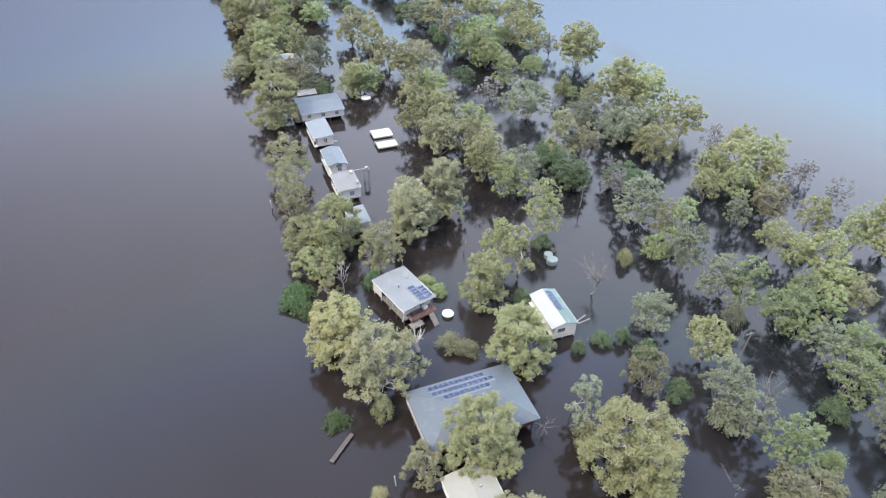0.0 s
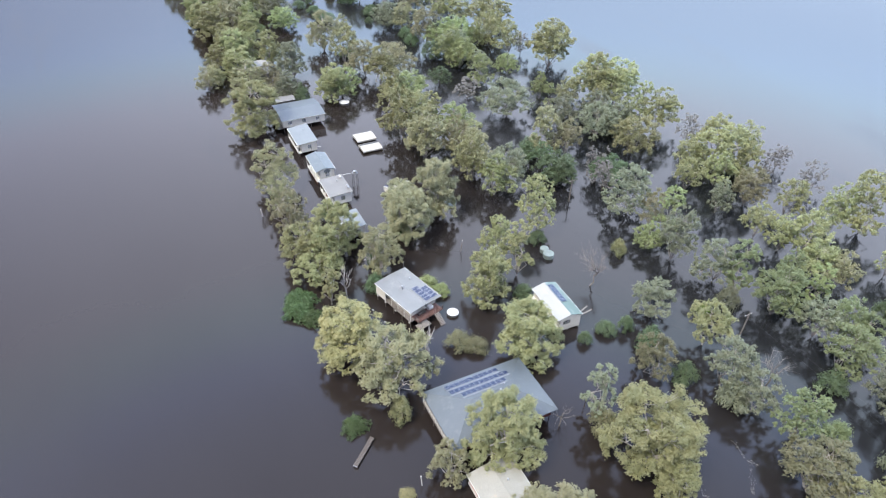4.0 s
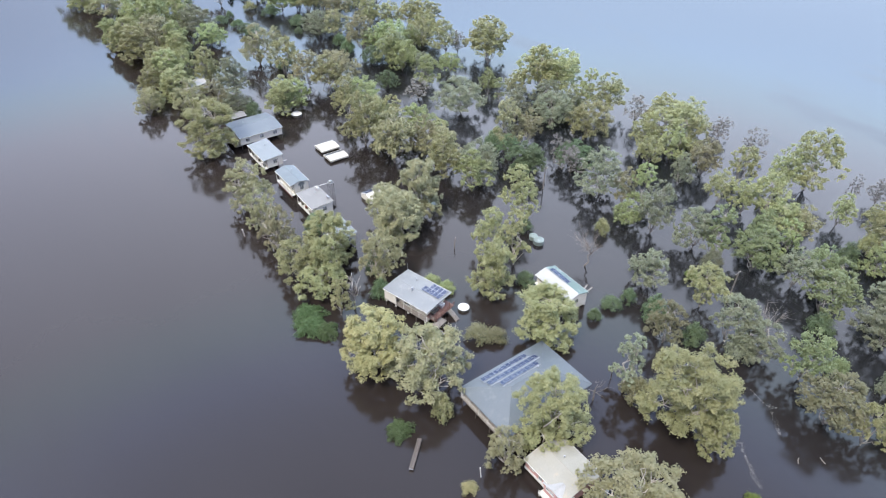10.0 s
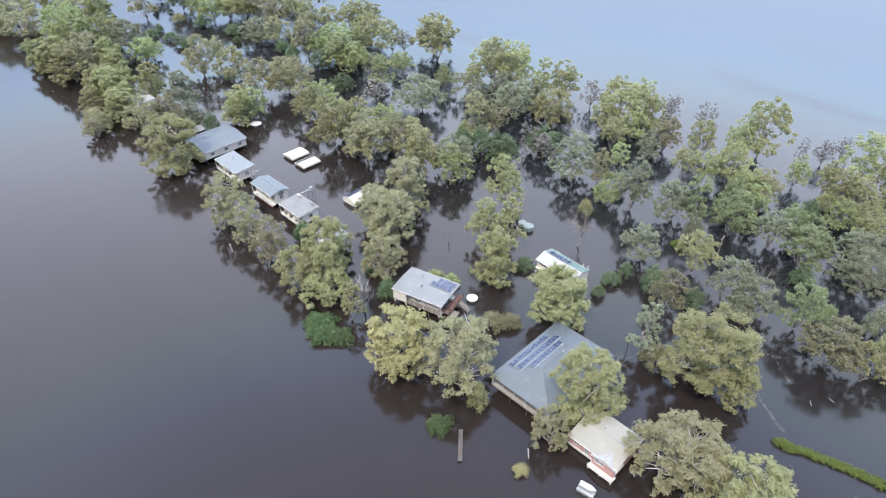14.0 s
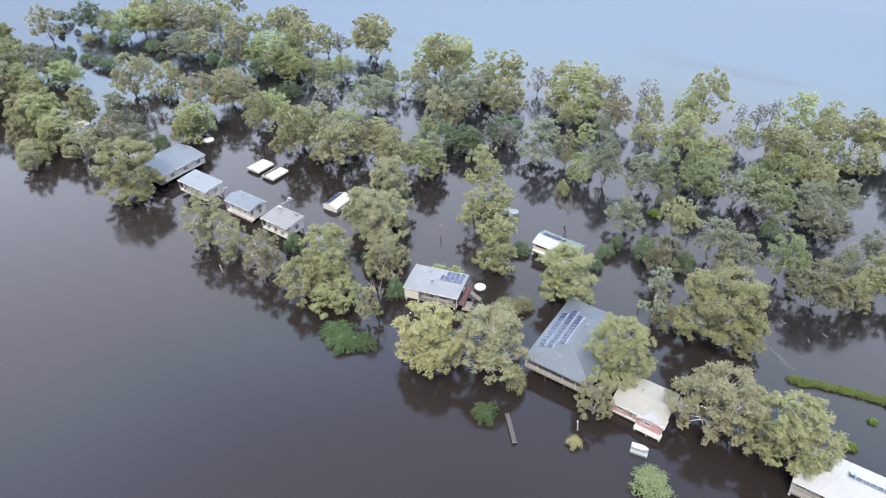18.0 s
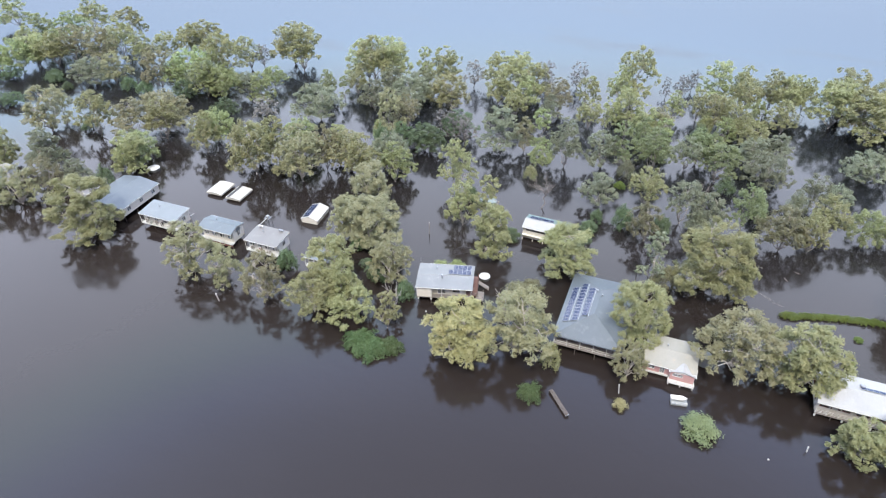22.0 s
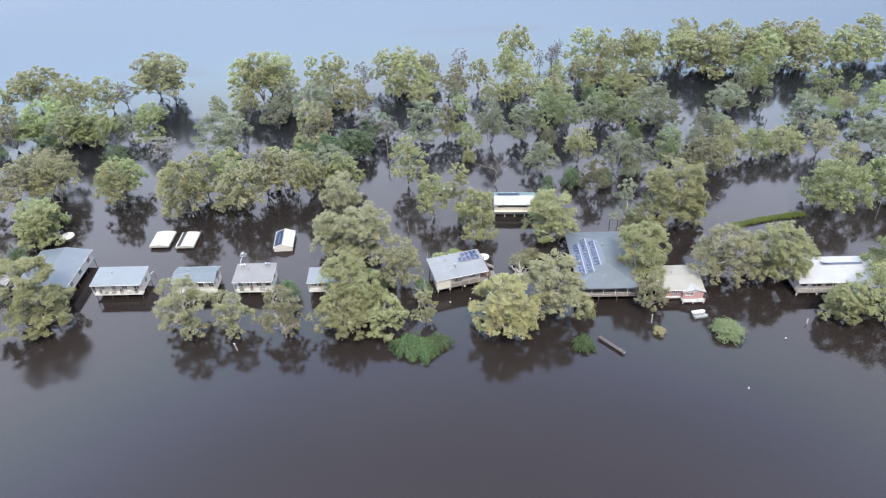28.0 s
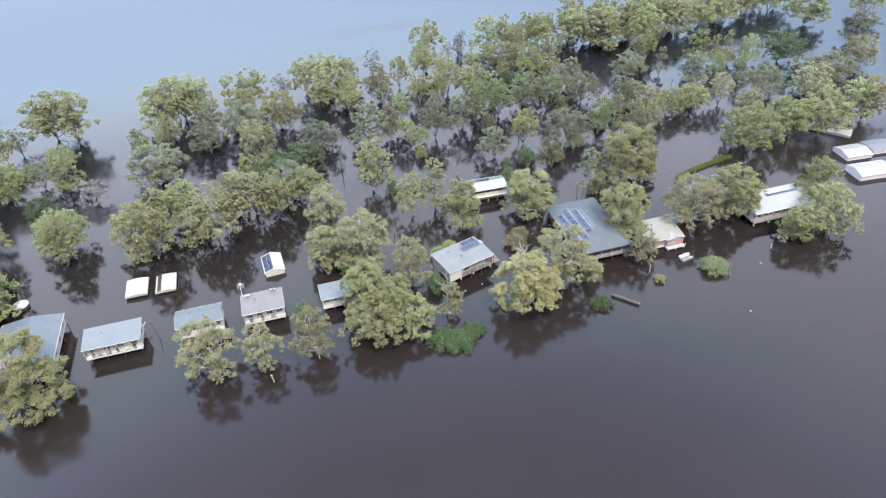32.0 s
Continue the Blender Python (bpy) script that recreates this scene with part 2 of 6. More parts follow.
TANK_GREEN = surface("tank_faded_green", (0.13, 0.165, 0.15), (0.18, 0.215, 0.20), 0.5, 0, 0.6, 6, (0.36, 0.40, 0.37), None, 0.1)
TANK_GREY = surface("tank_zinc", (0.195, 0.217, 0.217), (0.27, 0.285, 0.285), 0.45, 0.2, 0.7, 6, (0.28, 0.25, 0.2), None, 0.1)
WHITE_PLASTIC = surface("white_plastic", (0.4, 0.4, 0.385), (0.48, 0.48, 0.465), 0.35, 0, 1.0, 9, (0.5, 0.49, 0.46), None, 0.05)
CELLS = surface("solar_cells", (0.012, 0.022, 0.055), (0.020, 0.033, 0.080), 0.14, 0.0, 0.9, 6, None, None, 0.02)
CELLS.node_tree.nodes["Principled BSDF"].inputs["Specular IOR Level"].default_value = 0.2
TANK_DARK = surface("tank_dark", (0.035, 0.038, 0.034), (0.06, 0.062, 0.055), 0.5, 0, 1.0, 6, (0.09, 0.085, 0.07), None, 0.1)
TIMBER_RED = surface("timber_red_brown", (0.091, 0.043, 0.034), (0.147, 0.081, 0.063), 0.8, 0, 0.8, 9, (0.2, 0.17, 0.15), (1, 5, 5), 0.4)
BLACK_RUBBER = surface("dark_fittings", (0.02, 0.02, 0.022), (0.04, 0.04, 0.042), 0.6, 0, 1, 6, None, None, 0.1)

GLASS, gn, gl, gb = nodes_of("window_glass")
gb.inputs["Base Color"].default_value = (0.85, 0.9, 0.9, 1)
gb.inputs["Transmission Weight"].default_value = 0.85
gb.inputs["Roughness"].default_value, gb.inputs["IOR"].default_value = 0.04, 1.45

# muddy floodwater: dark silt below a glossy skin with faint ripples and smoother drifts
WATER, n, l, b = nodes_of("floodwater")
drift = ramped(n, l, noise_of(n, l, 0.018, 4, (1, 0.45, 1)), 0.35, 0.7)
c = mixed(n, l, drift, (0.0132, 0.0104, 0.0092), (0.0172, 0.0140, 0.0126))
b.inputs["IOR"].default_value = 1.33
rg = n.new("ShaderNodeMapRange")
rg.inputs[3].default_value, rg.inputs[4].default_value = 0.085, 0.12
l.new(drift, rg.inputs[0])
# the lake's side lies open to the wind
wx = n.new("ShaderNodeSeparateXYZ")
l.new(n.new("ShaderNodeTexCoord").outputs[3], wx.inputs[0])
wind = n.new("ShaderNodeMapRange")
wind.interpolation_type = 'SMOOTHSTEP'
for i, v in ((1, 50), (2, 100), (3, 1.0), (4, 1.2)):
    wind.inputs[i].default_value = v
l.new(wx.outputs[0], wind.inputs[0])
# silt brown fades lakewards, where the sky's reflected blue is put into the colour
lake_blue = n.new("ShaderNodeMapRange")
lake_blue.interpolation_type = 'SMOOTHSTEP'
lake_blue.inputs[1].default_value, lake_blue.inputs[2].default_value = 30, 120
l.new(wx.outputs[0], lake_blue.inputs[0])
l.new(mixed(n, l, lake_blue.outputs[0], c, (0.0085, 0.0098, 0.0112)), b.inputs["Base Color"])
wr = n.new("ShaderNodeMath")
wr.operation = 'MULTIPLY'
l.new(rg.outputs[0], wr.inputs[0])
l.new(wind.outputs[0], wr.inputs[1])
# gusts leave long ruffled streaks
gust = n.new("ShaderNodeMath")
gust.operation = 'MULTIPLY_ADD'
l.new(ramped(n, l, noise_of(n, l, 0.026, 6, (1, 0.3, 1), 3, 0.62), 0.55, 0.68), gust.inputs[0])
gust.inputs[1].default_value = 0.13
l.new(wr.outputs[0], gust.inputs[2])
l.new(gust.outputs[0], b.inputs["Roughness"])
ripple = noise_of(n, l, 0.55, 3, (1, 0.7, 1))
bumped(n, l, b, ripple, 0.13, 0.12)

# ---- building blocks ----
def part(name, bm, material, parent=None, label="", smooth=False):
    """Links a bmesh as one mesh object under a thing or a part."""
    me = bpy.data.meshes.new(name)
    bm.to_mesh(me)
    bm.free()
    for mt in (material if isinstance(material, (list, tuple)) else [material]):
        me.materials.append(mt)
    if smooth:
        me.shade_smooth()
    ob = new(name, me)
    if parent:
        ob.parent = parent
    return tagged(ob, label=label)


def shared(name, mesh, parent, m):
    """One more object on a mesh that exists, at the pose m under its parent."""
    ob = new(name, mesh)
    ob.parent = parent
    ob.matrix_basis = m
    return ob


def thing(name, x, y, z=0, rot=0, label="", category="", group=""):
    e = new(name)
    e.matrix_basis = pose(x, y, z, 0, 0, rot)
    e.empty_display_size = 0.5
    return tagged(e, label, category, group)


def mesh_of(name, bm):
    me = bpy.data.meshes.new(name)
    bm.to_mesh(me)
    bm.free()
    me.shade_smooth()
    return me


def box(bm, x0, x1, y0, y1, z0, z1, bevel=0.0):
    v = [bm.verts.new(p) for p in ((x0, y0, z0), (x1, y0, z0), (x1, y1, z0), (x0, y1, z0),
                                   (x0, y0, z1), (x1, y0, z1), (x1, y1, z1), (x0, y1, z1))]
    for f in ((3, 2, 1, 0), (4, 5, 6, 7), (0, 1, 5, 4), (1, 2, 6, 5), (2, 3, 7, 6), (3, 0, 4, 7)):
        bm.faces.new([v[i] for i in f])
    if bevel:
        es = list({e for q in v for e in q.link_edges})
        bmesh.ops.bevel(bm, geom=es, offset=bevel, segments=1, affect='EDGES')
    return bm


def boxed(*a, **k):
    return box(bmesh.new(), *a, **k)


def tube(bm, pts, radii, sides=7, cap=True):
    """A tapered tube along points."""
    rings = []
    pts = [Vector(p) for p in pts]
    for i, p in enumerate(pts):
        d = (pts[min(i + 1, len(pts) - 1)] - pts[max(i - 1, 0)]).normalized()
        a = d.cross(Vector((0.31, 0.87, 0.12))).normalized()
        c = d.cross(a)
        rings.append([bm.verts.new(p + radii[i] * (a * math.cos(k * math.tau / sides) + c * math.sin(k * math.tau / sides))) for k in range(sides)])
    for r, s in zip(rings, rings[1:]):
        for k in range(sides):
            bm.faces.new((r[k], r[(k + 1) % sides], s[(k + 1) % sides], s[k]))
    if cap:
        bm.faces.new(rings[0][::-1])
        bm.faces.new(rings[-1])
    return bm


def lathe(bm, profile, sides=24):
    """A round body from (radius, height) pairs."""
    rings = [[bm.verts.new((r * math.cos(k * math.tau / sides), r * math.sin(k * math.tau / sides), z)) for k in range(sides)] for r, z in profile]
    for r, s in zip(rings, rings[1:]):
        for k in range(sides):
            bm.faces.new((r[k], r[(k + 1) % sides], s[(k + 1) % sides], s[k]))
    bm.faces.new(rings[0][::-1])
    bm.faces.new(rings[-1])
    return bm


# ---- water ----
water = part("water", bmesh.new(), WATER)
wb = bmesh.new()
bmesh.ops.create_grid(wb, x_segments=40, y_segments=40, size=2000)
wb.to_mesh(water.data)
wb.free()
tagged(water, "muddy brown floodwater with a smooth sky-reflecting surface", kind="structure")

# ---- roofs, walls and fittings of houses ----
def facet(bm, a, b, c, d, ribs=0.75, thick=0.07):
    """A sheet of roofing: eave a-b, upper edge d-c (d over a; d may equal c), its ribs folded up and running up the slope."""
    a, b, c, d = (Vector(v) for v in (a, b, c, d))
    along = b - a
    L = along.length
    along.normalize()
    nrm = along.cross(d - a).normalized()
    if nrm.z < 0:
        nrm = -nrm
    up_dir = nrm.cross(along)
    if up_dir.z < 0:
        up_dir = -up_dir
    s = (d - a).dot(up_dir)
    i0, i1 = max((d - a).dot(along), 0), max((b - c).dot(along), 0)
    cuts = {0.0: 0, L: 0}
    for e in (i0, L - i1):
        cuts[e] = 0
    k = max(1, int(L / ribs))
    for i in range(k):
        u = (i + 0.5) * L / k
        for du, h in ((-0.06, 0), (-0.03, 0.006), (0.03, 0.006), (0.06, 0)):
            if 0 < u + du < L:
                cuts[u + du] = h
    us = sorted(cuts)
    lo, hi, lo2, hi2 = [], [], [], []
    for u in us:
        v = s * max(0.004, min(1, u / i0 if i0 > 0.01 else 1, (L - u) / i1 if i1 > 0.01 else 1))
        p, q = a + along * u, a + along * u + up_dir * v
        h = nrm * cuts[u]
        lo.append(bm.verts.new(p + h))
        hi.append(bm.verts.new(q + h))
        lo2.append(bm.verts.new(p - nrm * thick))
        hi2.append(bm.verts.new(q - nrm * thick))
    for i in range(len(us) - 1):
        bm.faces.new((lo[i], lo[i + 1], hi[i + 1], hi[i]))
        bm.faces.new((lo2[i], hi2[i], hi2[i + 1], lo2[i + 1]))
        bm.faces.new((lo2[i], lo2[i + 1], lo[i + 1], lo[i]))
        bm.faces.new((hi[i], hi[i + 1], hi2[i + 1], hi2[i]))
    for i in (0, -1):
        bm.faces.new((lo[i], hi[i], hi2[i], lo2[i]))
    bmesh.ops.recalc_face_normals(bm, faces=bm.faces)
    return bm


def pierced(bm, u0, u1, z0, z1, y0, y1, holes):
    """A slab in the u-z plane, y0 to y1 thick, with rectangular holes (u0, u1, z0, z1), as one connected body."""
    us = sorted({u0, u1, *[h[0] for h in holes], *[h[1] for h in holes]})
    zs = sorted({z0, z1, *[h[2] for h in holes], *[h[3] for h in holes]})
    vs = {}

    def at(i, j, y):
        if (i, j, y) not in vs:
            vs[i, j, y] = bm.verts.new((us[i], y, zs[j]))
        return vs[i, j, y]

    def solid(i, j):
        if not (0 <= i < len(us) - 1 and 0 <= j < len(zs) - 1):
            return False
        cu, cz = (us[i] + us[i + 1]) / 2, (zs[j] + zs[j + 1]) / 2
        return not any(h[0] < cu < h[1] and h[2] < cz < h[3] for h in holes)

    for i in range(len(us) - 1):
        for j in range(len(zs) - 1):
            if not solid(i, j):
                continue
            bm.faces.new((at(i, j, y0), at(i + 1, j, y0), at(i + 1, j + 1, y0), at(i, j + 1, y0)))
            bm.faces.new((at(i, j, y1), at(i, j + 1, y1), at(i + 1, j + 1, y1), at(i + 1, j, y1)))
            for di, dj, p, q in ((0, -1, (0, 0), (1, 0)), (0, 1, (1, 1), (0, 1)), (-1, 0, (0, 1), (0, 0)), (1, 0, (1, 0), (1, 1))):
                if not solid(i + di, j + dj):
                    P, Q = (i + p[0], j + p[1]), (i + q[0], j + q[1])
                    bm.faces.new((at(*P, y1), at(*Q, y1), at(*Q, y0), at(*P, y0)))
    return bm


def cap(parent, p, q, material, name="ridge_cap"):
    """A folded strip over a ridge or hip."""
    p, q = Vector(p), Vector(q)
    bm = bmesh.new()
    tube(bm, [p - Vector((0, 0, 0.015)), q - Vector((0, 0, 0.015))], [0.045, 0.045], 6)
    return part(name, bm, material, parent)


def wall(parent, a, b, z0, z1, material, openings=(), sash=None, name="wall"):
    """An upright wall from a to b with openings (u0, u1, z0, z1); each opening gets a window with frame, sill and pane."""
    a, b = Vector((*a, 0)), Vector((*b, 0))
    L = (b - a).length
    ang = math.atan2(b.y - a.y, b.x - a.x)
    m = Matrix.Translation(a) @ Matrix.Rotation(ang, 4, 'Z')
    bm = pierced(bmesh.new(), 0, L, z0, z1, -0.06, 0.06, list(openings))
    ob = part(name, bm, material, parent)
    ob.matrix_basis = m
    for u0, u1, w0, w1 in openings:
        t = 0.07
        um = (u0 + u1) / 2
        fb = pierced(bmesh.new(), u0, u1, w0, w1, -0.09, 0.03, [(u0 + t, um - 0.03, w0 + t, w1 - t), (um + 0.03, u1 - t, w0 + t, w1 - t)])
        win = part("window", fb, sash or TRIM_WHITE, parent)
        win.matrix_basis = m
        part("pane", boxed(u0 + t, u1 - t, -0.02, 0.0, w0 + t, w1 - t), GLASS, win)
    return ob


def railing(parent, a, b, z, material, height=0.95, posts=1.8, rails=3, roof=None, post_mat=None):
    """Posts along a line, with rails between them; roof: the height to which the posts run on."""
    a, b = Vector((*a, 0)), Vector((*b, 0))
    L = (b - a).length
    m = Matrix.Translation((a.x, a.y, z)) @ Matrix.Rotation(math.atan2(b.y - a.y, b.x - a.x), 4, 'Z')
    k = max(1, round(L / posts))
    pm = bpy.data.meshes.new("post")
    pb = boxed(-0.05, 0.05, -0.05, 0.05, 0, (roof - z) if roof else height, bevel=0.01)
    pb.to_mesh(pm)
    pb.free()
    pm.materials.append(post_mat or material)
    for i in range(k + 1):
        shared("post", pm, parent, m @ pose(L * i / k, 0, 0))
    rm = bpy.data.meshes.new("rail")
    rb = boxed(0, L, -0.025, 0.025, -0.03, 0.03)
    rb.to_mesh(rm)
    rb.free()
    rm.materials.append(material)
    for i in range(rails):
        shared("rail", rm, parent, m @ pose(0, 0, height * (i + 1) / rails - 0.05))


def stumps(parent, x0, x1, y0, y1, z, nx, ny, material=TIMBER_DARK, r=0.12):
    """The posts on which a house stands in the water."""
    pm = bpy.data.meshes.new("stump")
    pb = tube(bmesh.new(), [(0, 0, -2.0), (0, 0, z)], [r, r], 8)
    pb.to_mesh(pm)
    pb.free()
    pm.materials.append(material)
    for i in range(nx):
        for j in range(ny):
            shared("stump", pm, parent, pose(x0 + (x1 - x0) * i / max(1, nx - 1), y0 + (y1 - y0) * j / max(1, ny - 1), 0))


def panel_mesh():
    """One solar panel: a frame whose top is a grid of three by five cells."""
    xs = [-0.49] + [-0.46 + 0.31 * i + w for i in range(3) for w in (0, 0.295)] + [0.49]
    ys = [-0.82] + [-0.79 + 0.318 * i + w for i in range(5) for w in (0, 0.305)] + [0.82]
    bm = bmesh.new()
    top = [[bm.verts.new((x, y, 0.045)) for y in ys] for x in xs]
    for i in range(len(xs) - 1):
        for j in range(len(ys) - 1):
            f = bm.faces.new((top[i][j], top[i + 1][j], top[i + 1][j + 1], top[i][j + 1]))
            f.material_index = i % 2 * (j % 2)
    rim = [r[0] for r in top] + top[-1][1:] + [r[-1] for r in top[-2::-1]] + top[0][-2:0:-1]
    low = [bm.verts.new((v.co.x, v.co.y, 0)) for v in rim]
    for k in range(len(rim)):
        n = (k + 1) % len(rim)
        bm.faces.new((rim[k], low[k], low[n], rim[n]))
    bm.faces.new(low[::-1])
    me = bpy.data.meshes.new("solar_panel")
    bm.to_mesh(me)
    bm.free()
    me.materials.append(STEEL)
    me.materials.append(CELLS)
    return me


PANEL = panel_mesh()


def solar_row(parent, o, ux, uy, count, step=1.02, lift=0.12, long=1.0):
    """Panels in a row from the centre o of the first, along ux, on the slope spanned by ux and uy."""
    ux, uy = Vector(ux).normalized(), Vector(uy).normalized()
    nz = ux.cross(uy)
    if nz.z < 0:
        nz, uy = -nz, -uy
    for i in range(count):
        m = Matrix((ux, uy * long, nz)).transposed().to_4x4()
        m.translation = Vector(o) + ux * (i * step) + nz * lift
        shared("solar_panel", PANEL, parent, m)


def gable_roof(parent, x0, x1, y0, y1, z, rise, mats, ridge='x', name="roof"):
    """Two ribbed slopes, a ridge cap and two gutters. ridge: the axis along which it runs."""
    m0, m1 = mats if isinstance(mats, tuple) else (mats, mats)
    if ridge == 'x':
        ym = (y0 + y1) / 2
        e = [((x0, y0, z), (x1, y0, z), (x1, ym, z + rise), (x0, ym, z + rise)), ((x1, y1, z), (x0, y1, z), (x0, ym, z + rise), (x1, ym, z + rise))]
        r = ((x0, ym, z + rise), (x1, ym, z + rise))
    else:
        xm = (x0 + x1) / 2
        e = [((x0, y1, z), (x0, y0, z), (xm, y0, z + rise), (xm, y1, z + rise)), ((x1, y0, z), (x1, y1, z), (xm, y1, z + rise), (xm, y0, z + rise))]
        r = ((xm, y0, z + rise), (xm, y1, z + rise))
    for f, mt in zip(e, (m0, m1)):
        s = part(name + "_slope", facet(bmesh.new(), *f), mt, parent)
        g = bmesh.new()
        a, b = Vector(f[0]), Vector(f[1])
        box(g, 0, (b - a).length, -0.10, 0.02, -0.16, -0.05)
        gu = part("gutter", g, TRIM_WHITE, parent)
        gu.matrix_basis = Matrix.Translation(a) @ Matrix.Rotation(math.atan2(b.y - a.y, b.x - a.x), 4, 'Z')
    cap(parent, *r, m0)


def gable_end(parent, x0, x1, y, z, rise, material, axis='x'):
    """The triangle of wall under a gable."""
    bm = bmesh.new()
    p = [(x0, z), (x1, z), ((x0 + x1) / 2, z + rise)]
    lo = [bm.verts.new((u, y - 0.05, w) if axis == 'x' else (y - 0.05, u, w)) for u, w in p]
    hi = [bm.verts.new((u, y + 0.05, w) if axis == 'x' else (y + 0.05, u, w)) for u, w in p]
    bm.faces.new(lo)
    bm.faces.new(hi[::-1])
    for i in range(3):
        j = (i + 1) % 3
        bm.faces.new((lo[i], hi[i], hi[j], lo[j]))
    bmesh.ops.recalc_face_normals(bm, faces=bm.faces)
    return part("gable_end", bm, material, parent)


def skillion_roof(parent, x0, x1, y0, y1, z, rise, material, walls, ins, front):
    """One ribbed slope that falls towards -y, with its gutter, barge boards and the wedges of wall below it."""
    part("roof_slope", facet(bmesh.new(), (x0, y0, z), (x1, y0, z), (x1, y1, z + rise), (x0, y1, z + rise)), material, parent)
    part("gutter", boxed(x0, x1, y0 - 0.10, y0 + 0.02, z - 0.16, z - 0.05), TRIM_WHITE, parent)
    for x in (x0 + 0.02, x1 - 0.02):
        bm = bmesh.new()
        tube(bm, [(x, y0, z - 0.12), (x, y1, z + rise - 0.12)], [0.06, 0.06], 4)
        part("barge_board", bm, TRIM_WHITE, parent)
    a, b = y0 + front, y1 - ins
    za, zb = (z + rise * (y - y0) / (y1 - y0) - 0.09 for y in (a, b))
    for x in (x0 + ins, x1 - ins):
        bm = bmesh.new()
        lo = [bm.verts.new((x - 0.055, y, w)) for y, w in ((a, z - 0.05), (b, z - 0.05), (b, zb), (a, max(za, z - 0.04)))]
        hi = [bm.verts.new((x + 0.055, y, w)) for y, w in ((a, z - 0.05), (b, z - 0.05), (b, zb), (a, max(za, z - 0.04)))]
        bm.faces.new(lo)
        bm.faces.new(hi[::-1])
        for i in range(4):
            j = (i + 1) % 4
            bm.faces.new((lo[i], hi[i], hi[j], lo[j]))
        bmesh.ops.recalc_face_normals(bm, faces=bm.faces)
        part("wall_wedge", bm, walls, parent)
    part("wall_head", boxed(x0 + ins + 0.06, x1 - ins - 0.06, b - 0.05, b + 0.05, z - 0.05, zb), walls, parent)


def hip_roof(parent, x0, x1, y0, y1, z, rise, material, inset):
    """Four ribbed slopes to a ridge along x that starts inset from each end."""
    ym = (y0 + y1) / 2
    p, q = (x0 + inset, ym, z + rise), (x1 - inset, ym, z + rise)
    A, B, C, D = (x0, y0, z), (x1, y0, z), (x1, y1, z), (x0, y1, z)
    for f in ((A, B, q, p), (C, D, p, q), (B, C, q, q), (D, A, p, p)):
        part("roof_slope", facet(bmesh.new(), *f), material, parent)
    for s, t in ((A, p), (B, q), (C, q), (D, p), (p, q)):
        cap(parent, s, t, material, "hip_cap")
    for a, b in ((A, B), (B, C), (C, D), (D, A)):
        a, b = Vector(a), Vector(b)
        gu = part("gutter", boxed(0.02, (b - a).length - 0.02, -0.10, 0.02, -0.16, -0.05), ROOF_BLUE, parent)
        gu.matrix_basis = Matrix.Translation(a) @ Matrix.Rotation(math.atan2(b.y - a.y, b.x - a.x), 4, 'Z')


def four_walls(parent, x0, x1, y0, y1, z0, z1, material, openings=None, sash=None):
    o = openings or {}
    wall(parent, (x0, y0), (x1, y0), z0, z1, material, o.get("y-", ()), sash)
    wall(parent, (x1, y0 + 0.06), (x1, y1 - 0.06), z0, z1, material, o.get("x+", ()), sash)
    wall(parent, (x1, y1), (x0, y1), z0, z1, material, o.get("y+", ()), sash)
    wall(parent, (x0, y1 - 0.06), (x0, y0 + 0.06), z0, z1, material, o.get("x-", ()), sash)
    part("floor", boxed(x0 + 0.06, x1 - 0.06, y0 + 0.06, y1 - 0.06, z0 - 0.02, z0 + 0.12), TIMBER_DARK, parent)


def windows(L, n, w, z0, z1):
    return [(L * (i + 0.5) / n - w / 2, L * (i + 0.5) / n + w / 2, z0, z1) for i in range(n)]


def flue(parent, x, y, z, h=0.7, r=0.11):
    bm = lathe(bmesh.new(), [(r, -0.3), (r, h - 0.12), (r * 1.7, h - 0.1), (r * 1.7, h - 0.05), (r * 0.4, h)], 10)
    f = part("flue", bm, STEEL, parent)
    f.matrix_basis = pose(x, y, z)


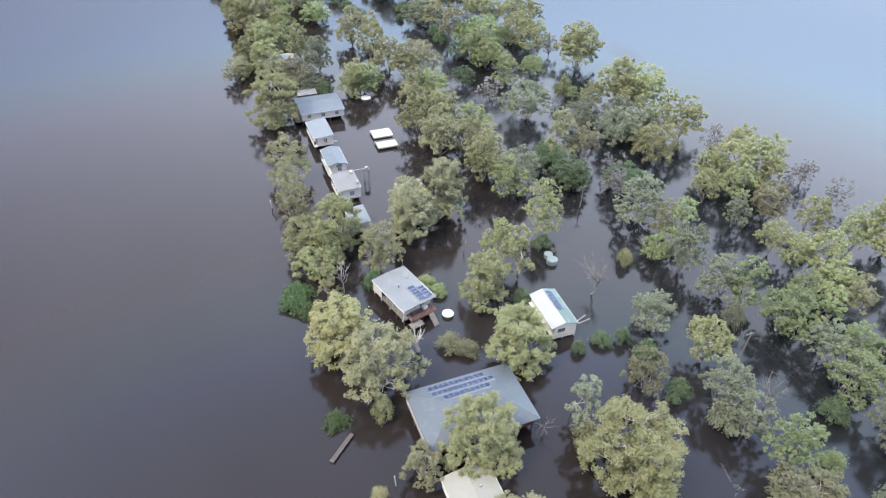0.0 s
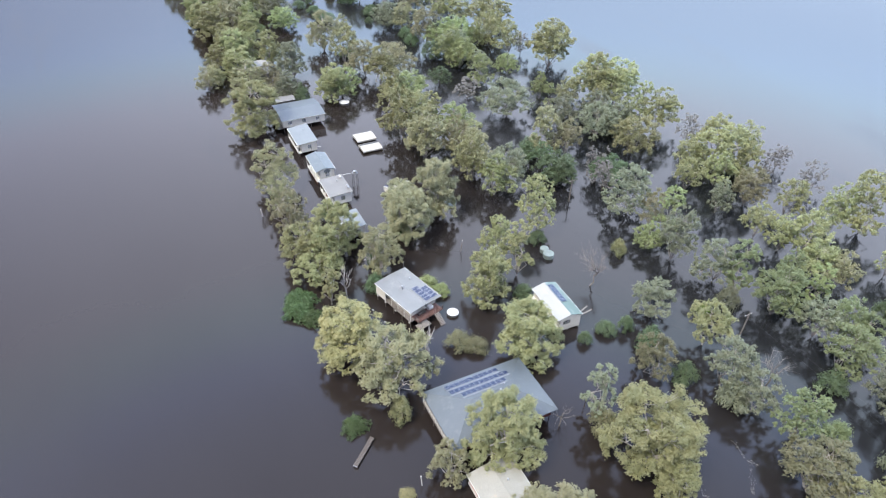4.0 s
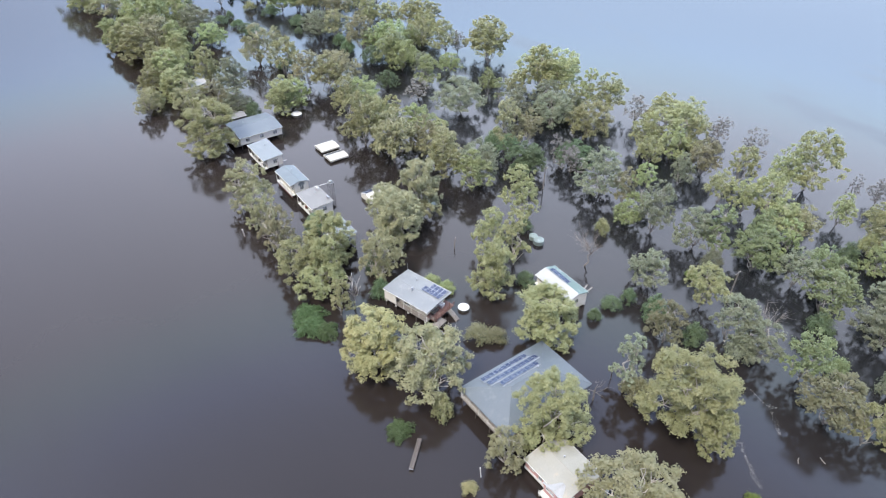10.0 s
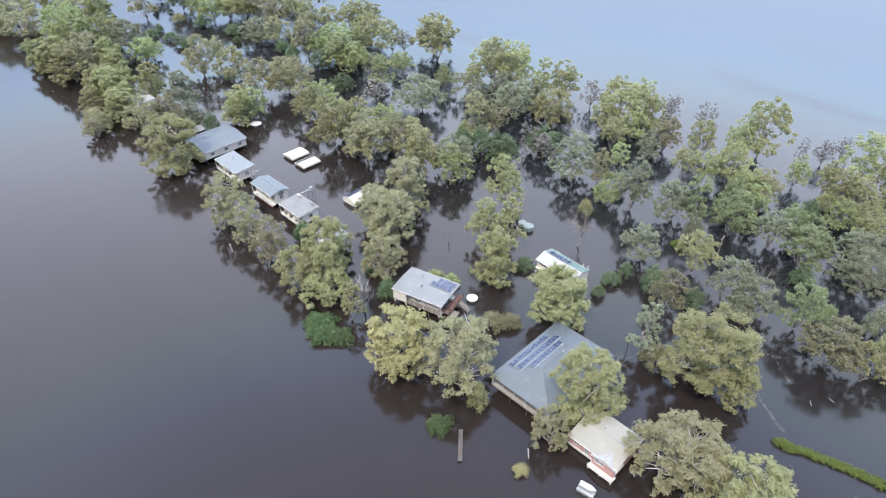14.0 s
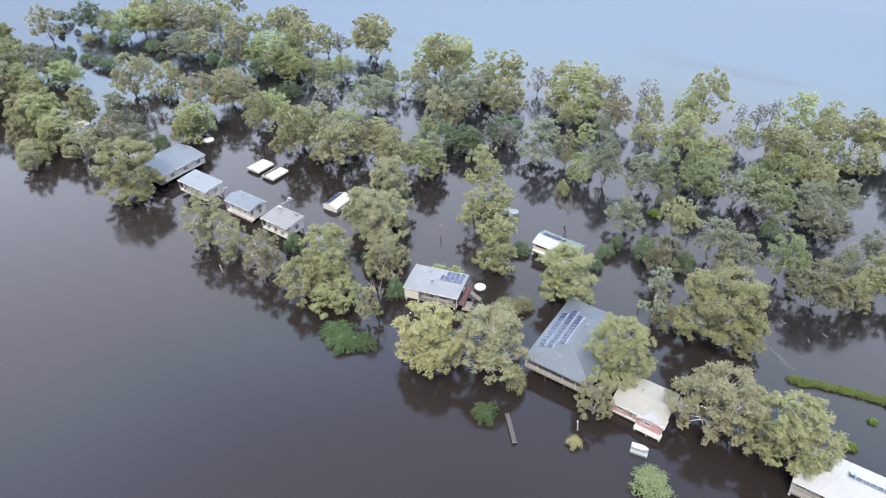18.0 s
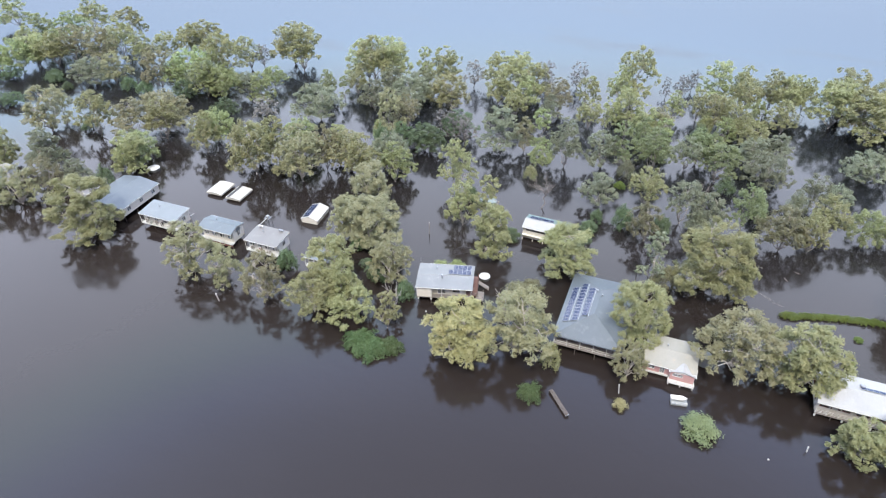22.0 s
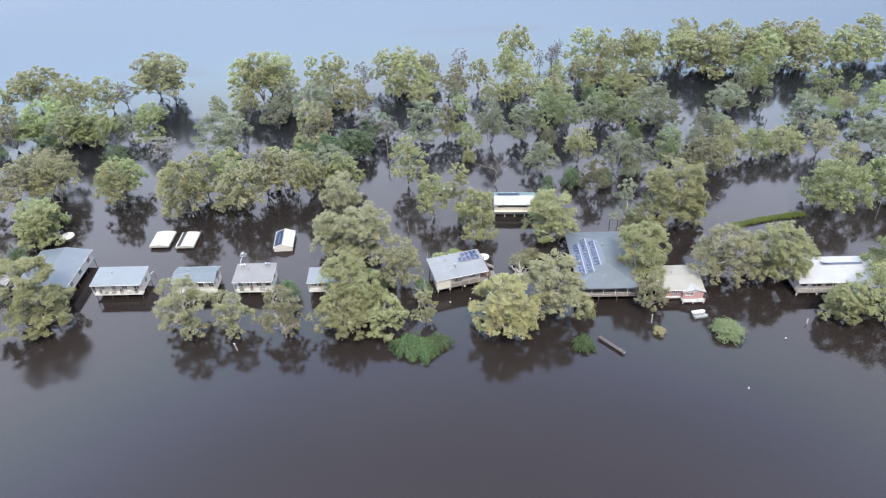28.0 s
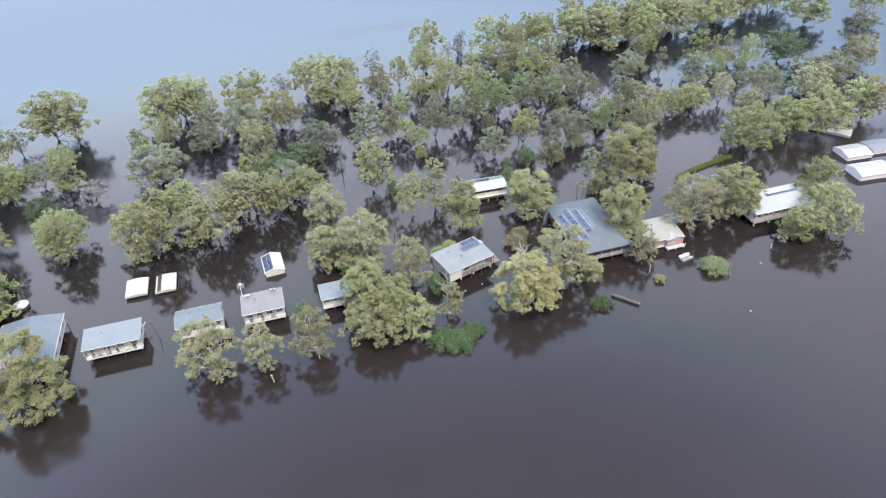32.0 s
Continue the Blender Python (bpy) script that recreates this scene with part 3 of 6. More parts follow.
# ---- the houses ----
def big_house():
    h = thing("house", 33.65, 66.3, 0, 0, "large flooded house under a steel-blue hipped roof with solar panels", "house")
    X, Y, Z, RISE, IN = 10.4, 6.85, 4.25, 2.35, 6.6
    hip_roof(h, -X, X, -Y, Y, Z, RISE, ROOF_BLUE, IN)
    four_walls(h, -X + 2.3, X - 0.6, -Y + 0.9, Y - 0.6, 1.75, Z - 0.12, WALL_RED,
               {"x-": windows(12, 4, 1.5, 2.2, 3.6), "y+": windows(17, 5, 1.4, 2.4, 3.5), "y-": windows(17, 4, 1.4, 2.4, 3.5), "x+": windows(12, 3, 1.4, 2.4, 3.5)})
    part("ceiling_lining", boxed(-X + 0.2, X - 0.2, -Y + 0.2, Y - 0.2, Z - 0.11, Z - 0.08), TRIM_WHITE, h)
    part("deck", boxed(-X + 0.1, -X + 2.24, -Y + 0.2, Y - 0.2, 1.65, 1.8), TIMBER, h)
    railing(h, (-X + 0.2, -Y + 0.25), (-X + 0.2, Y - 0.25), 1.8, TRIM_WHITE, 0.95, 2.65, 2, Z - 0.1)
    railing(h, (-X + 0.3, Y - 0.25), (-X + 2.2, Y - 0.25), 1.8, TRIM_WHITE, 1.0, 2.0, 3, Z - 0.1)
    part("fascia", boxed(-X + 0.02, -X + 0.06, -Y + 0.1, Y - 0.1, Z - 0.32, Z - 0.17), TRIM_WHITE, h)
    stumps(h, -X + 0.25, X - 0.8, -Y + 1.0, Y - 0.7, 1.7, 6, 4, TIMBER_DARK, 0.1)
    # panels on the slope that faces +y
    s = Vector((0, -Y, RISE)).normalized()
    for xa, up, cnt in ((-5.9, 1.55, 11), (-5.75, 3.4, 12), (-4.2, 5.25, 9)):
        o = Vector((xa, Y, Z)) + s * up
        solar_row(h, o, (1, 0, 0), s, cnt, 1.01, 0.16, 0.74)
        rl = bmesh.new()
        box(rl, -0.6, cnt * 1.01 - 0.4, -0.02, 0.1, 0.03, 0.1)
        r = part("mounting_rail", rl, STEEL, h)
        r.matrix_basis = Matrix.Translation(o + s * 0.8)
    ac = part("air_conditioner", boxed(X - 0.5, X - 0.05, -Y + 1.6, -Y + 2.5, 2.2, 3.0, bevel=0.04), WHITE_PLASTIC, h)
    part("grille", lathe(bmesh.new(), [(0.3, 0), (0.3, 0.03), (0.05, 0.05)], 16), TANK_DARK, ac).matrix_basis = pose(X - 0.05, -Y + 2.05, 2.6, 0, 90, 0)
    flue(h, 2.0, -0.4, Z + RISE - 0.15, 0.6)
    flue(h, 3.4, 0.8, Z + RISE - 0.3, 0.5)


def white_house():
    h = thing("house", 31.95, 99.85, 0, -74.4, "raised flooded house with a pale zinc gable roof and balcony", "house")
    X, Y, Z = 6.3, 4.2, 4.75
    gable_roof(h, -X, X, -Y, Y, Z, 0.22, ROOF_ZINC)
    # local -y faces the river
    four_walls(h, -X + 0.4, X - 1.6, -Y + 1.4, Y - 0.4, 1.9, Z - 0.1, WALL_CREAM,
               {"y-": [(0.8, 2.4, 2.7, 3.9), (4.4, 6.2, 2.1, 4.1), (7.6, 9.4, 2.6, 3.9)], "x+": [(1.0, 2.6, 2.6, 3.9), (3.6, 4.6, 2.1, 4.1)],
                "x-": windows(6.5, 2, 1.3, 2.7, 3.8), "y+": windows(10.6, 3, 1.4, 2.7, 3.8)})
    for xe in (-X + 0.4, X - 1.6):
        gable_end(h, -Y + 1.4, Y - 0.4, xe, Z - 0.1, 0.17, WALL_CREAM, 'y')
    part("balcony_floor", boxed(-X + 0.2, X - 0.3, -Y + 0.15, -Y + 1.33, 1.78, 1.93), TIMBER, h)
    part("end_deck", boxed(X - 1.53, X + 1.0, -Y + 1.34, Y - 0.3, 1.78, 1.93), TIMBER_RED, h)
    railing(h, (-X + 3.6, -Y + 0.2), (X - 0.35, -Y + 0.2), 1.93, TIMBER, 1.0, 2.2, 3, Z - 0.08, TRIM_WHITE)
    part("balcony_screen", boxed(-X + 0.25, -X + 3.5, -Y + 0.17, -Y + 0.23, 1.94, Z - 0.15), WALL_CREAM, h)
    railing(h, (X + 0.95, -Y + 1.4), (X + 0.95, Y - 0.35), 1.93, TIMBER_RED, 1.0, 2.0, 3)
    railing(h, (X - 0.3, -Y + 1.34), (X + 0.9, -Y + 1.34), 1.93, TIMBER, 1.0, 1.6, 3)
    tread = mesh_of("step", boxed(-0.145, 0.145, 1.6, 2.6, -0.025, 0.025, bevel=0.006))
    tread.materials.append(TIMBER)
    for i in range(9):
        shared("step", tread, h, pose(X + 1.165 + i * 0.26, 0, 1.745 - i * 0.19))
    for yy in (1.55, 2.65):
        part("stringer", tube(bmesh.new(), [(X + 1.0, yy, 1.8), (X + 3.4, yy, 0.0)], [0.07, 0.07], 6), TIMBER, h)
    part("landing", boxed(X + 0.6, X + 2.4, -3.5, -0.5, 1.22, 1.30), TIMBER, h)
    board = mesh_of("plank", boxed(-0.13, 0.13, -3.48, -0.52, 0, 0.035, bevel=0.006))
    board.materials.append(TIMBER)
    for i in range(6):
        shared("plank", board, h, pose(X + 0.75 + i * 0.3, 0, 1.302))
    for xx, yy in ((X + 0.8, -2.9), (X + 2.2, -2.9), (X + 2.2, -0.9)):
        part("landing_post", tube(bmesh.new(), [(xx, yy, -1.5), (xx, yy, 2.2)], [0.06, 0.06], 6), TIMBER, h)
    for yy in (-2.2, 0.0, 2.2):
        part("deck_post", tube(bmesh.new(), [(X + 0.9, yy, -1.5), (X + 0.9, yy, 3.9)], [0.06, 0.06], 6), TIMBER_RED, h)
    part("deck_bench", boxed(X - 1.2, X - 0.5, -1.6, 0.4, 1.94, 2.4, bevel=0.04), TIMBER_DARK, h)
    part("deck_box", boxed(X - 1.3, X - 0.4, 1.2, 2.4, 1.94, 2.7, bevel=0.04), WALL_WHITE, h)
    stumps(h, -X + 0.5, X - 0.5, -Y + 0.3, Y - 0.5, 1.8, 5, 4, TIMBER_DARK, 0.1)
    for x in (-X + 0.6, -X + 3.4, 0.6, X - 0.9):
        part("pier", boxed(x - 0.16, x + 0.16, -Y + 0.2, -Y + 0.5, 1.15, 1.78), TRIM_WHITE, h)
    s = Vector((0, -Y, 0.22)).normalized()
    o = Vector((2.1, Y, Z)) + s * 1.2
    solar_row(h, o, (1, 0, 0), s, 4, 1.02)
    solar_row(h, o + s * 1.7 - Vector((1.02, 0, 0)), (1, 0, 0), s, 5, 1.02)
    flue(h, -0.7, -0.9, Z + 0.15, 1.0, 0.13)
    flue(h, -2.2, 2.4, Z + 0.12, 0.5, 0.09)
    part("mast", tube(bmesh.new(), [(-X + 0.3, Y - 0.4, Z), (-X + 0.3, Y - 0.4, Z + 2.2)], [0.03, 0.02], 6), STEEL, h)


def cream_annexe():
    h = thing("house", 27.2, 50.2, 0, 0, "flooded cottage with a stained cream roof and faded pink walls", "house")
    gable_roof(h, -3.85, 4.75, -4.95, 5.1, 3.1, 0.75, (ROOF_CREAM, ROOF_CREAM), 'y')
    four_walls(h, -3.4, 4.3, -4.7, 4.85, 0.8, 3.05, WALL_PINK, {"x-": [(0.9, 2.1, 1.6, 2.6), (3.1, 4.0, 1.0, 2.8)], "x+": windows(9.4, 3, 1.2, 1.4, 2.5)})
    for y in (-4.7, 4.85):
        gable_end(h, -3.4, 4.3, y, 3.05, 0.66, WALL_PINK)
    part("bearer", boxed(-3.56, -3.42, -0.05, 4.95, 0.45, 0.95, bevel=0.02), TRIM_WHITE, h)
    part("floor", boxed(-3.3, 4.2, -4.6, 4.75, 0.6, 0.78), TIMBER_DARK, h)
    stumps(h, -3.2, 4.1, -4.5, 4.6, 0.6, 4, 5)
    # small gabled porch on the river side
    gable_roof(h, -4.35, -1.9, -5.0, -0.1, 2.85, 0.7, ROOF_WHITE, 'x', "porch_roof")
    gable_end(h, -4.75, -0.35, -4.1, 2.8, 0.6, TRIM_WHITE, 'y')
    wall(h, (-4.05, -0.35), (-4.05, -4.75), 0.75, 2.8, WALL_PINK, [(0.4, 2.3, 1.7, 2.6)])
    for y in (-0.35, -4.75):
        part("porch_cheek", boxed(-3.98, -3.42, y - 0.05, y + 0.05, 0.8, 2.8), TRIM_WHITE, h)
    part("porch_floor", boxed(-5.05, -3.6, -5.0, -0.1, 0.5, 0.7), TRIM_WHITE, h)
    railing(h, (-5.0, -4.95), (-5.0, -0.15), 0.7, TRIM_WHITE, 0.8, 1.6, 2)
    stumps(h, -4.9, -3.8, -4.8, -0.3, 0.5, 2, 3, TRIM_WHITE)
    flue(h, 1.6, 1.0, 3.45, 0.7)


def river_house():
    h = thing("house", 28.4, 15.0, 0, 0, "long raised flooded house with a bright white roof and glazed verandah", "house")
    Z = 4.0
    gable_roof(h, -4.6, 4.4, -9.6, 9.6, Z, 0.9, ROOF_WHITE, 'y')
    four_walls(h, -3.2, 4.0, -9.2, 9.2, 1.05, Z - 0.05, WALL_CREAM, {"x-": windows(18.2, 6, 2.0, 1.9, 3.5), "y+": windows(7.2, 2, 1.4, 2.0, 3.3)}, WALL_RED)
    for y in (-9.2, 9.2):
        gable_end(h, -3.2, 4.0, y, Z - 0.05, 0.75, WALL_WHITE)
    part("deck", boxed(-4.5, -3.07, -9.3, 9.3, 0.9, 1.07), TIMBER, h)
    railing(h, (-4.4, -9.2), (-4.4, 9.2), 1.07, TRIM_WHITE, 1.0, 1.85, 3, Z - 0.05)
    railing(h, (-4.3, 9.25), (4.0, 9.25), 1.07, TRIM_WHITE, 1.0, 2.1, 3)
    gable_roof(h, -7.0, -1.5, -9.2, -2.6, Z - 0.1, 0.75, ROOF_WHITE, 'x', "wing_roof")
    four_walls(h, -6.6, -4.62, -8.8, -3.0, 1.05, Z - 0.2, WALL_WHITE, {"x-": windows(5.6, 2, 1.6, 2.0, 3.4)})
    gable_end(h, -8.8, -3.0, -6.6, Z - 0.2, 0.62, WALL_WHITE, 'y')
    stumps(h, -4.3, 3.8, -9.0, 9.0, 0.95, 4, 8, TIMBER_DARK, 0.1)
    stumps(h, -6.4, -4.9, -8.6, -3.2, 1.0, 2, 3, TIMBER_DARK, 0.1)
    for y in (-9.1, -4.6, 0.0, 4.6, 9.1):
        part("pier", boxed(-4.5, -4.2, y - 0.15, y + 0.15, 0.25, 0.9), TRIM_WHITE, h)
    s = Vector((-4.5, 0, 0.9)).normalized()
    solar_row(h, Vector((4.4, -6.2, Z)) + s * 3.55, (0, 1, 0), s, 9, 1.02, 0.12, 0.5)
    part("roof_vent", lathe(bmesh.new(), [(0.3, -0.3), (0.3, 0.1), (0.5, 0.2), (0.45, 0.5), (0.1, 0.62)], 12), STEEL, h).matrix_basis = pose(1.5, 2.0, Z + 0.6)


def boat_shed():
    h = thing("shed", 60.25, 83.9, 0, -92.0, "cream flooded shed with a half-white half-green metal roof", "shed")
    X, Y, Z = 5.55, 2.95, 3.9
    gable_roof(h, -X, X, -Y, Y, Z, 0.85, (ROOF_WHITE, ROOF_GREEN))
    four_walls(h, -X + 0.2, X - 0.2, -Y + 0.6, Y - 0.2, 0.5, Z - 0.05, WALL_CREAM, {"y-": [(0.8, 9.8, 2.7, 3.4)], "x+": [(0.7, 2.4, 2.2, 3.2)], "y+": windows(10.7, 3, 1.2, 2.2, 3.2)}, WALL_DARK)
    for xe in (-X + 0.2, X - 0.2):
        gable_end(h, -Y + 0.6, Y - 0.2, xe, Z - 0.05, 0.72, WALL_CREAM, 'y')
    part("walkway", boxed(-X + 0.2, X - 0.2, -Y - 0.1, -Y + 0.53, 1.5, 1.62), WALL_CREAM, h)
    stumps(h, -X + 0.3, X - 0.3, -Y + 0.1, Y - 0.3, 0.6, 5, 3, WALL_CREAM)
    s = Vector((0, -Y, 0.85)).normalized()
    solar_row(h, Vector((-4.0, Y, Z)) + s * 2.2, (1, 0, 0), s, 6, 0.98)


def shack(cx, cy, rot, lx, ly, z, rise, roof, walls, label, floor=1.2, veranda=1.2, ridge='x', windows_front=4, rails=True):
    """A small raised river house, with a balcony on its local -y side."""
    h = thing("house", cx, cy, 0, rot, label, "house", "river shacks in a row")
    X, Y = lx / 2, ly / 2
    ins = 0.35
    if ridge == 'none':
        skillion_roof(h, -X, X, -Y, Y, z, rise, roof, walls, ins, veranda)
    else:
        gable_roof(h, -X, X, -Y, Y, z, rise, roof, ridge)
    four_walls(h, -X + ins, X - ins, -Y + veranda, Y - ins, floor, z - 0.05, walls,
               {"y-": windows(lx - 2 * ins, windows_front, 1.3, floor + 0.7, z - 0.6), "x+": windows(ly - veranda - ins, 1, 1.2, floor + 0.9, z - 0.7),
                "x-": windows(ly - veranda - ins, 1, 1.2, floor + 0.9, z - 0.7), "y+": windows(lx - 2 * ins, 3, 1.0, floor + 1.0, z - 0.7)})
    if ridge == 'x':
        for xe in (-X + ins, X - ins):
            gable_end(h, -Y + veranda, Y - ins, xe, z - 0.05, rise * 0.8, walls, 'y')
    elif ridge == 'y':
        for ye in (-Y + veranda, Y - ins):
            gable_end(h, -X + ins, X - ins, ye, z - 0.05, rise * 0.9, walls, 'x')
    if veranda > 0.5:
        part("balcony_floor", boxed(-X + 0.2, X - 0.2, -Y + 0.05, -Y + veranda - 0.07, floor - 0.12, floor + 0.02), TRIM_WHITE, h)
    if rails:
        railing(h, (-X + 0.25, -Y + 0.12), (X - 0.25, -Y + 0.12), floor + 0.02, TRIM_WHITE, 0.95, 2.2, 3, z - 0.05)
    stumps(h, -X + 0.5, X - 0.5, -Y + 0.3, Y - 0.6, floor - 0.1, 4, 3, TIMBER_DARK, 0.08)
    flue(h, -X * 0.35, Y * 0.3, z + rise * 0.6, 0.6, 0.09)
    return h


def carport(cx, cy, rot, lx, ly, z, rise, label, strip=False):
    """A drowned carport: a curved white roof on posts."""
    h = thing("carport", cx, cy, 0, rot, label, "carport", "drowned carports")
    X, Y = lx / 2, ly / 2
    bm = bmesh.new()
    rows = []
    for f, up in ((-1.0, 0.0), (-0.98, 0.35), (-0.5, 0.82), (-0.08, 1.0), (0.08, 1.0), (0.5, 0.82), (0.98, 0.35), (1.0, 0.0)):
        zz = z + rise * up
        rows.append([bm.verts.new(p) for p in ((-X, f * Y, zz), (X, f * Y, zz), (X, f * Y, z - 0.32), (-X, f * Y, z - 0.32))])
    for r, s in zip(rows, rows[1:]):
        for q in range(4):
            bm.faces.new((r[q], r[(q + 1) % 4], s[(q + 1) % 4], s[q]))
    bm.faces.new(rows[0][::-1])
    bm.faces.new(rows[-1])
    bmesh.ops.recalc_face_normals(bm, faces=bm.faces)
    part("roof", bm, ROOF_IVORY, h)
    stumps(h, -X + 0.2, X - 0.2, -Y + 0.2, Y - 0.2, z - 0.3, 3, 2, TIMBER_DARK, 0.05)
    if strip:
        # plain dark strip standing for solar panels along one edge
        part("skylight_strip", boxed(-X + 0.1, X - 0.1, Y * 0.42, Y * 0.78, z + rise * 0.60, z + rise * 0.92), BLACK_RUBBER, h)
    return h


def low_shed(cx, cy, rot, lx, ly, z, rise, roof, walls, label, panels=0, ridge='x'):
    h = thing("shed", cx, cy, 0, rot, label, "shed", "drowned sheds")
    X, Y = lx / 2, ly / 2
    gable_roof(h, -X, X, -Y, Y, z, rise, roof, ridge)
    four_walls(h, -X + 0.12, X - 0.12, -Y + 0.12, Y - 0.12, -1.5, z - 0.04, walls)
    if ridge == 'x':
        for xe in (-X + 0.12, X - 0.12):
            gable_end(h, -Y + 0.12, Y - 0.12, xe, z - 0.04, rise * 0.93, walls, 'y')
    else:
        for ye in (-Y + 0.12, Y - 0.12):
            gable_end(h, -X + 0.12, X - 0.12, ye, z - 0.04, rise * 0.93, walls, 'x')
    if panels:
        s = Vector((0, -Y, rise)).normalized()
        for r in range(panels):
            solar_row(h, Vector((-X + 0.9, Y, z)) + s * (0.72 + 1.08 * r), (1, 0, 0), s, int((lx - 0.8) / 1.02), 1.02, 0.08, 0.64)
    return h


big_house()
white_house()
cream_annexe()
river_house()
boat_shed()
f2 = shack(31.1, 177.9, -90, 11.6, 6.2, 4.15, 0.45, ROOF_PALE_BLUE, WALL_CREAM, "cream river shack with a pale blue roof and a cluttered balcony", 1.25, 1.2, 'none')
f3 = shack(31.2, 160.2, -90, 10.0, 5.6, 4.2, 0.8, ROOF_SKY_BLUE, WALL_CREAM, "weathered river shack with a sky-blue gable roof and brick-red base", 1.0)
f4 = shack(31.2, 146.6, -90, 9.2, 6.4, 4.2, 0.35, ROOF_GREY, WALL_WHITE, "white river shack with a flat warm-grey roof and front balcony", 1.2, 1.3, 'none')
shack(30.0, 130.3, -90, 7.6, 4.9, 4.0, 0.5, ROOF_PALE_BLUE, WALL_CREAM, "small cream river shack half hidden by trees", 1.3, 1.2, 'none')
f1 = shack(34.8, 195.1, 0, 14.2, 12.4, 4.0, 0.9, ROOF_BLUE, WALL_CREAM, "cream river house with a broad steel-blue gable roof", 1.5, 0.35, 'x', 3, False)
# small fittings of the shacks
part("end_balcony", boxed(-8.6, -6.8, -6.0, 3.0, 1.35, 1.5), TIMBER, f1)
railing(f1, (-8.5, -5.9), (-8.5, 2.9), 1.5, TIMBER_DARK, 0.95, 1.8, 3)
for k, (x, y) in enumerate(((-3.4, 2.2), (-2.7, 2.3), (2.2, 2.5), (2.9, 2.5))):
    vb = lathe(bmesh.new(), [(0.16, 0), (0.16, 0.3), (0.3, 0.34), (0.28, 0.56), (0.08, 0.64)], 12)
    part("roof_vent", vb, WHITE_PLASTIC if k < 2 else STEEL, f4).matrix_basis = pose(x, y, 4.22 + 0.35 * (y + 3.2) / 6.4)
ab = bmesh.new()
ring = [(1.0 * math.cos(a), 1.0 * math.sin(a)) for a in [math.pi * i / 12 for i in range(13)]]
for u, w in zip(ring, ring[1:]):
    box(ab, -0.03, 0.03, min(u[0], w[0]), max(u[0], w[0]), 0, max(0.1, (u[1] + w[1]) / 2))
part("arched_window_hood", ab, ROOF_PALE_BLUE, f3).matrix_basis = pose(4.72, 0.4, 3.4)
part("base_cladding", boxed(-4.6, 4.6, -2.55, -2.45, 0.1, 0.86), WALL_RED, f3)
part("side_pipe", tube(bmesh.new(), [(5.4, 2.4, 2.3), (5.9, 3.9, 2.3)], [0.09, 0.09], 8), WHITE_PLASTIC, f2)
for i, (x, w, z) in enumerate(((-4.2, 0.5, 0.8), (-2.9, 0.7, 0.5), (-1.2, 0.9, 0.75), (0.6, 0.5, 1.0), (2.4, 0.8, 0.6), (4.0, 0.6, 0.9))):
    part("balcony_box", boxed(x - w / 2, x + w / 2, -2.7, -2.15, 1.28, 1.28 + z, bevel=0.05), (TIMBER_DARK, TANK_GREEN, TIMBER, WALL_DARK, WALL_WHITE, TANK_DARK)[i], f2)
for i, (x, w, z) in enumerate(((-3.0, 0.8, 0.7), (-0.6, 0.6, 0.9), (1.8, 1.1, 0.55))):
    part("balcony_box", boxed(x - w / 2, x + w / 2, -2.7, -2.2, 1.23, 1.23 + z, bevel=0.05), (TIMBER_DARK, WALL_RED, TIMBER)[i], f4)
carport(49.8, 175.1, 0, 6.2, 5.0, 0.75, 0.42, "white carport roof just above the floodwater")
carport(49.3, 168.5, 0, 6.2, 4.7, 0.75, 0.42, "white carport roof with a dark strip, above floodwater", True)
low_shed(48.0, 143.4, 4, 7.0, 4.7, 1.2, 0.85, ROOF_IVORY, WALL_CREAM, "cream shed with solar panels on one roof slope", 2)
low_shed(31.7, 238.6, 10, 6.5, 5.5, 3.5, 0.6, ROOF_WHITE, WALL_WHITE, "white-roofed shed hidden among trees")
low_shed(33.0, 206.2, 0, 6.5, 4.0, 3.4, 0.5, ROOF_GREY, WALL_DARK, "dark shed behind a river house")
low_shed(59.7, -29.6, 41, 14.4, 5.0, 0.8, 0.3, ROOF_WHITE, WALL_WHITE, "long white roof just above the floodwater")
low_shed(45.0, -26.0, -95, 8.4, 6.6, 1.15, 0.8, ROOF_WHITE, WALL_WHITE, "white shed with a gable roof in the flood")
low_shed(45.2, -35.5, -95, 8.6, 6.0, 1.1, 0.7, ROOF_PALE_BLUE, WALL_WHITE, "blue-grey shed roof in the flood")
low_shed(35.0, -22.9, -95, 11.5, 6.6, 1.5, 0.9, ROOF_WHITE, WALL_WHITE, "white house roof beside flooded trees")

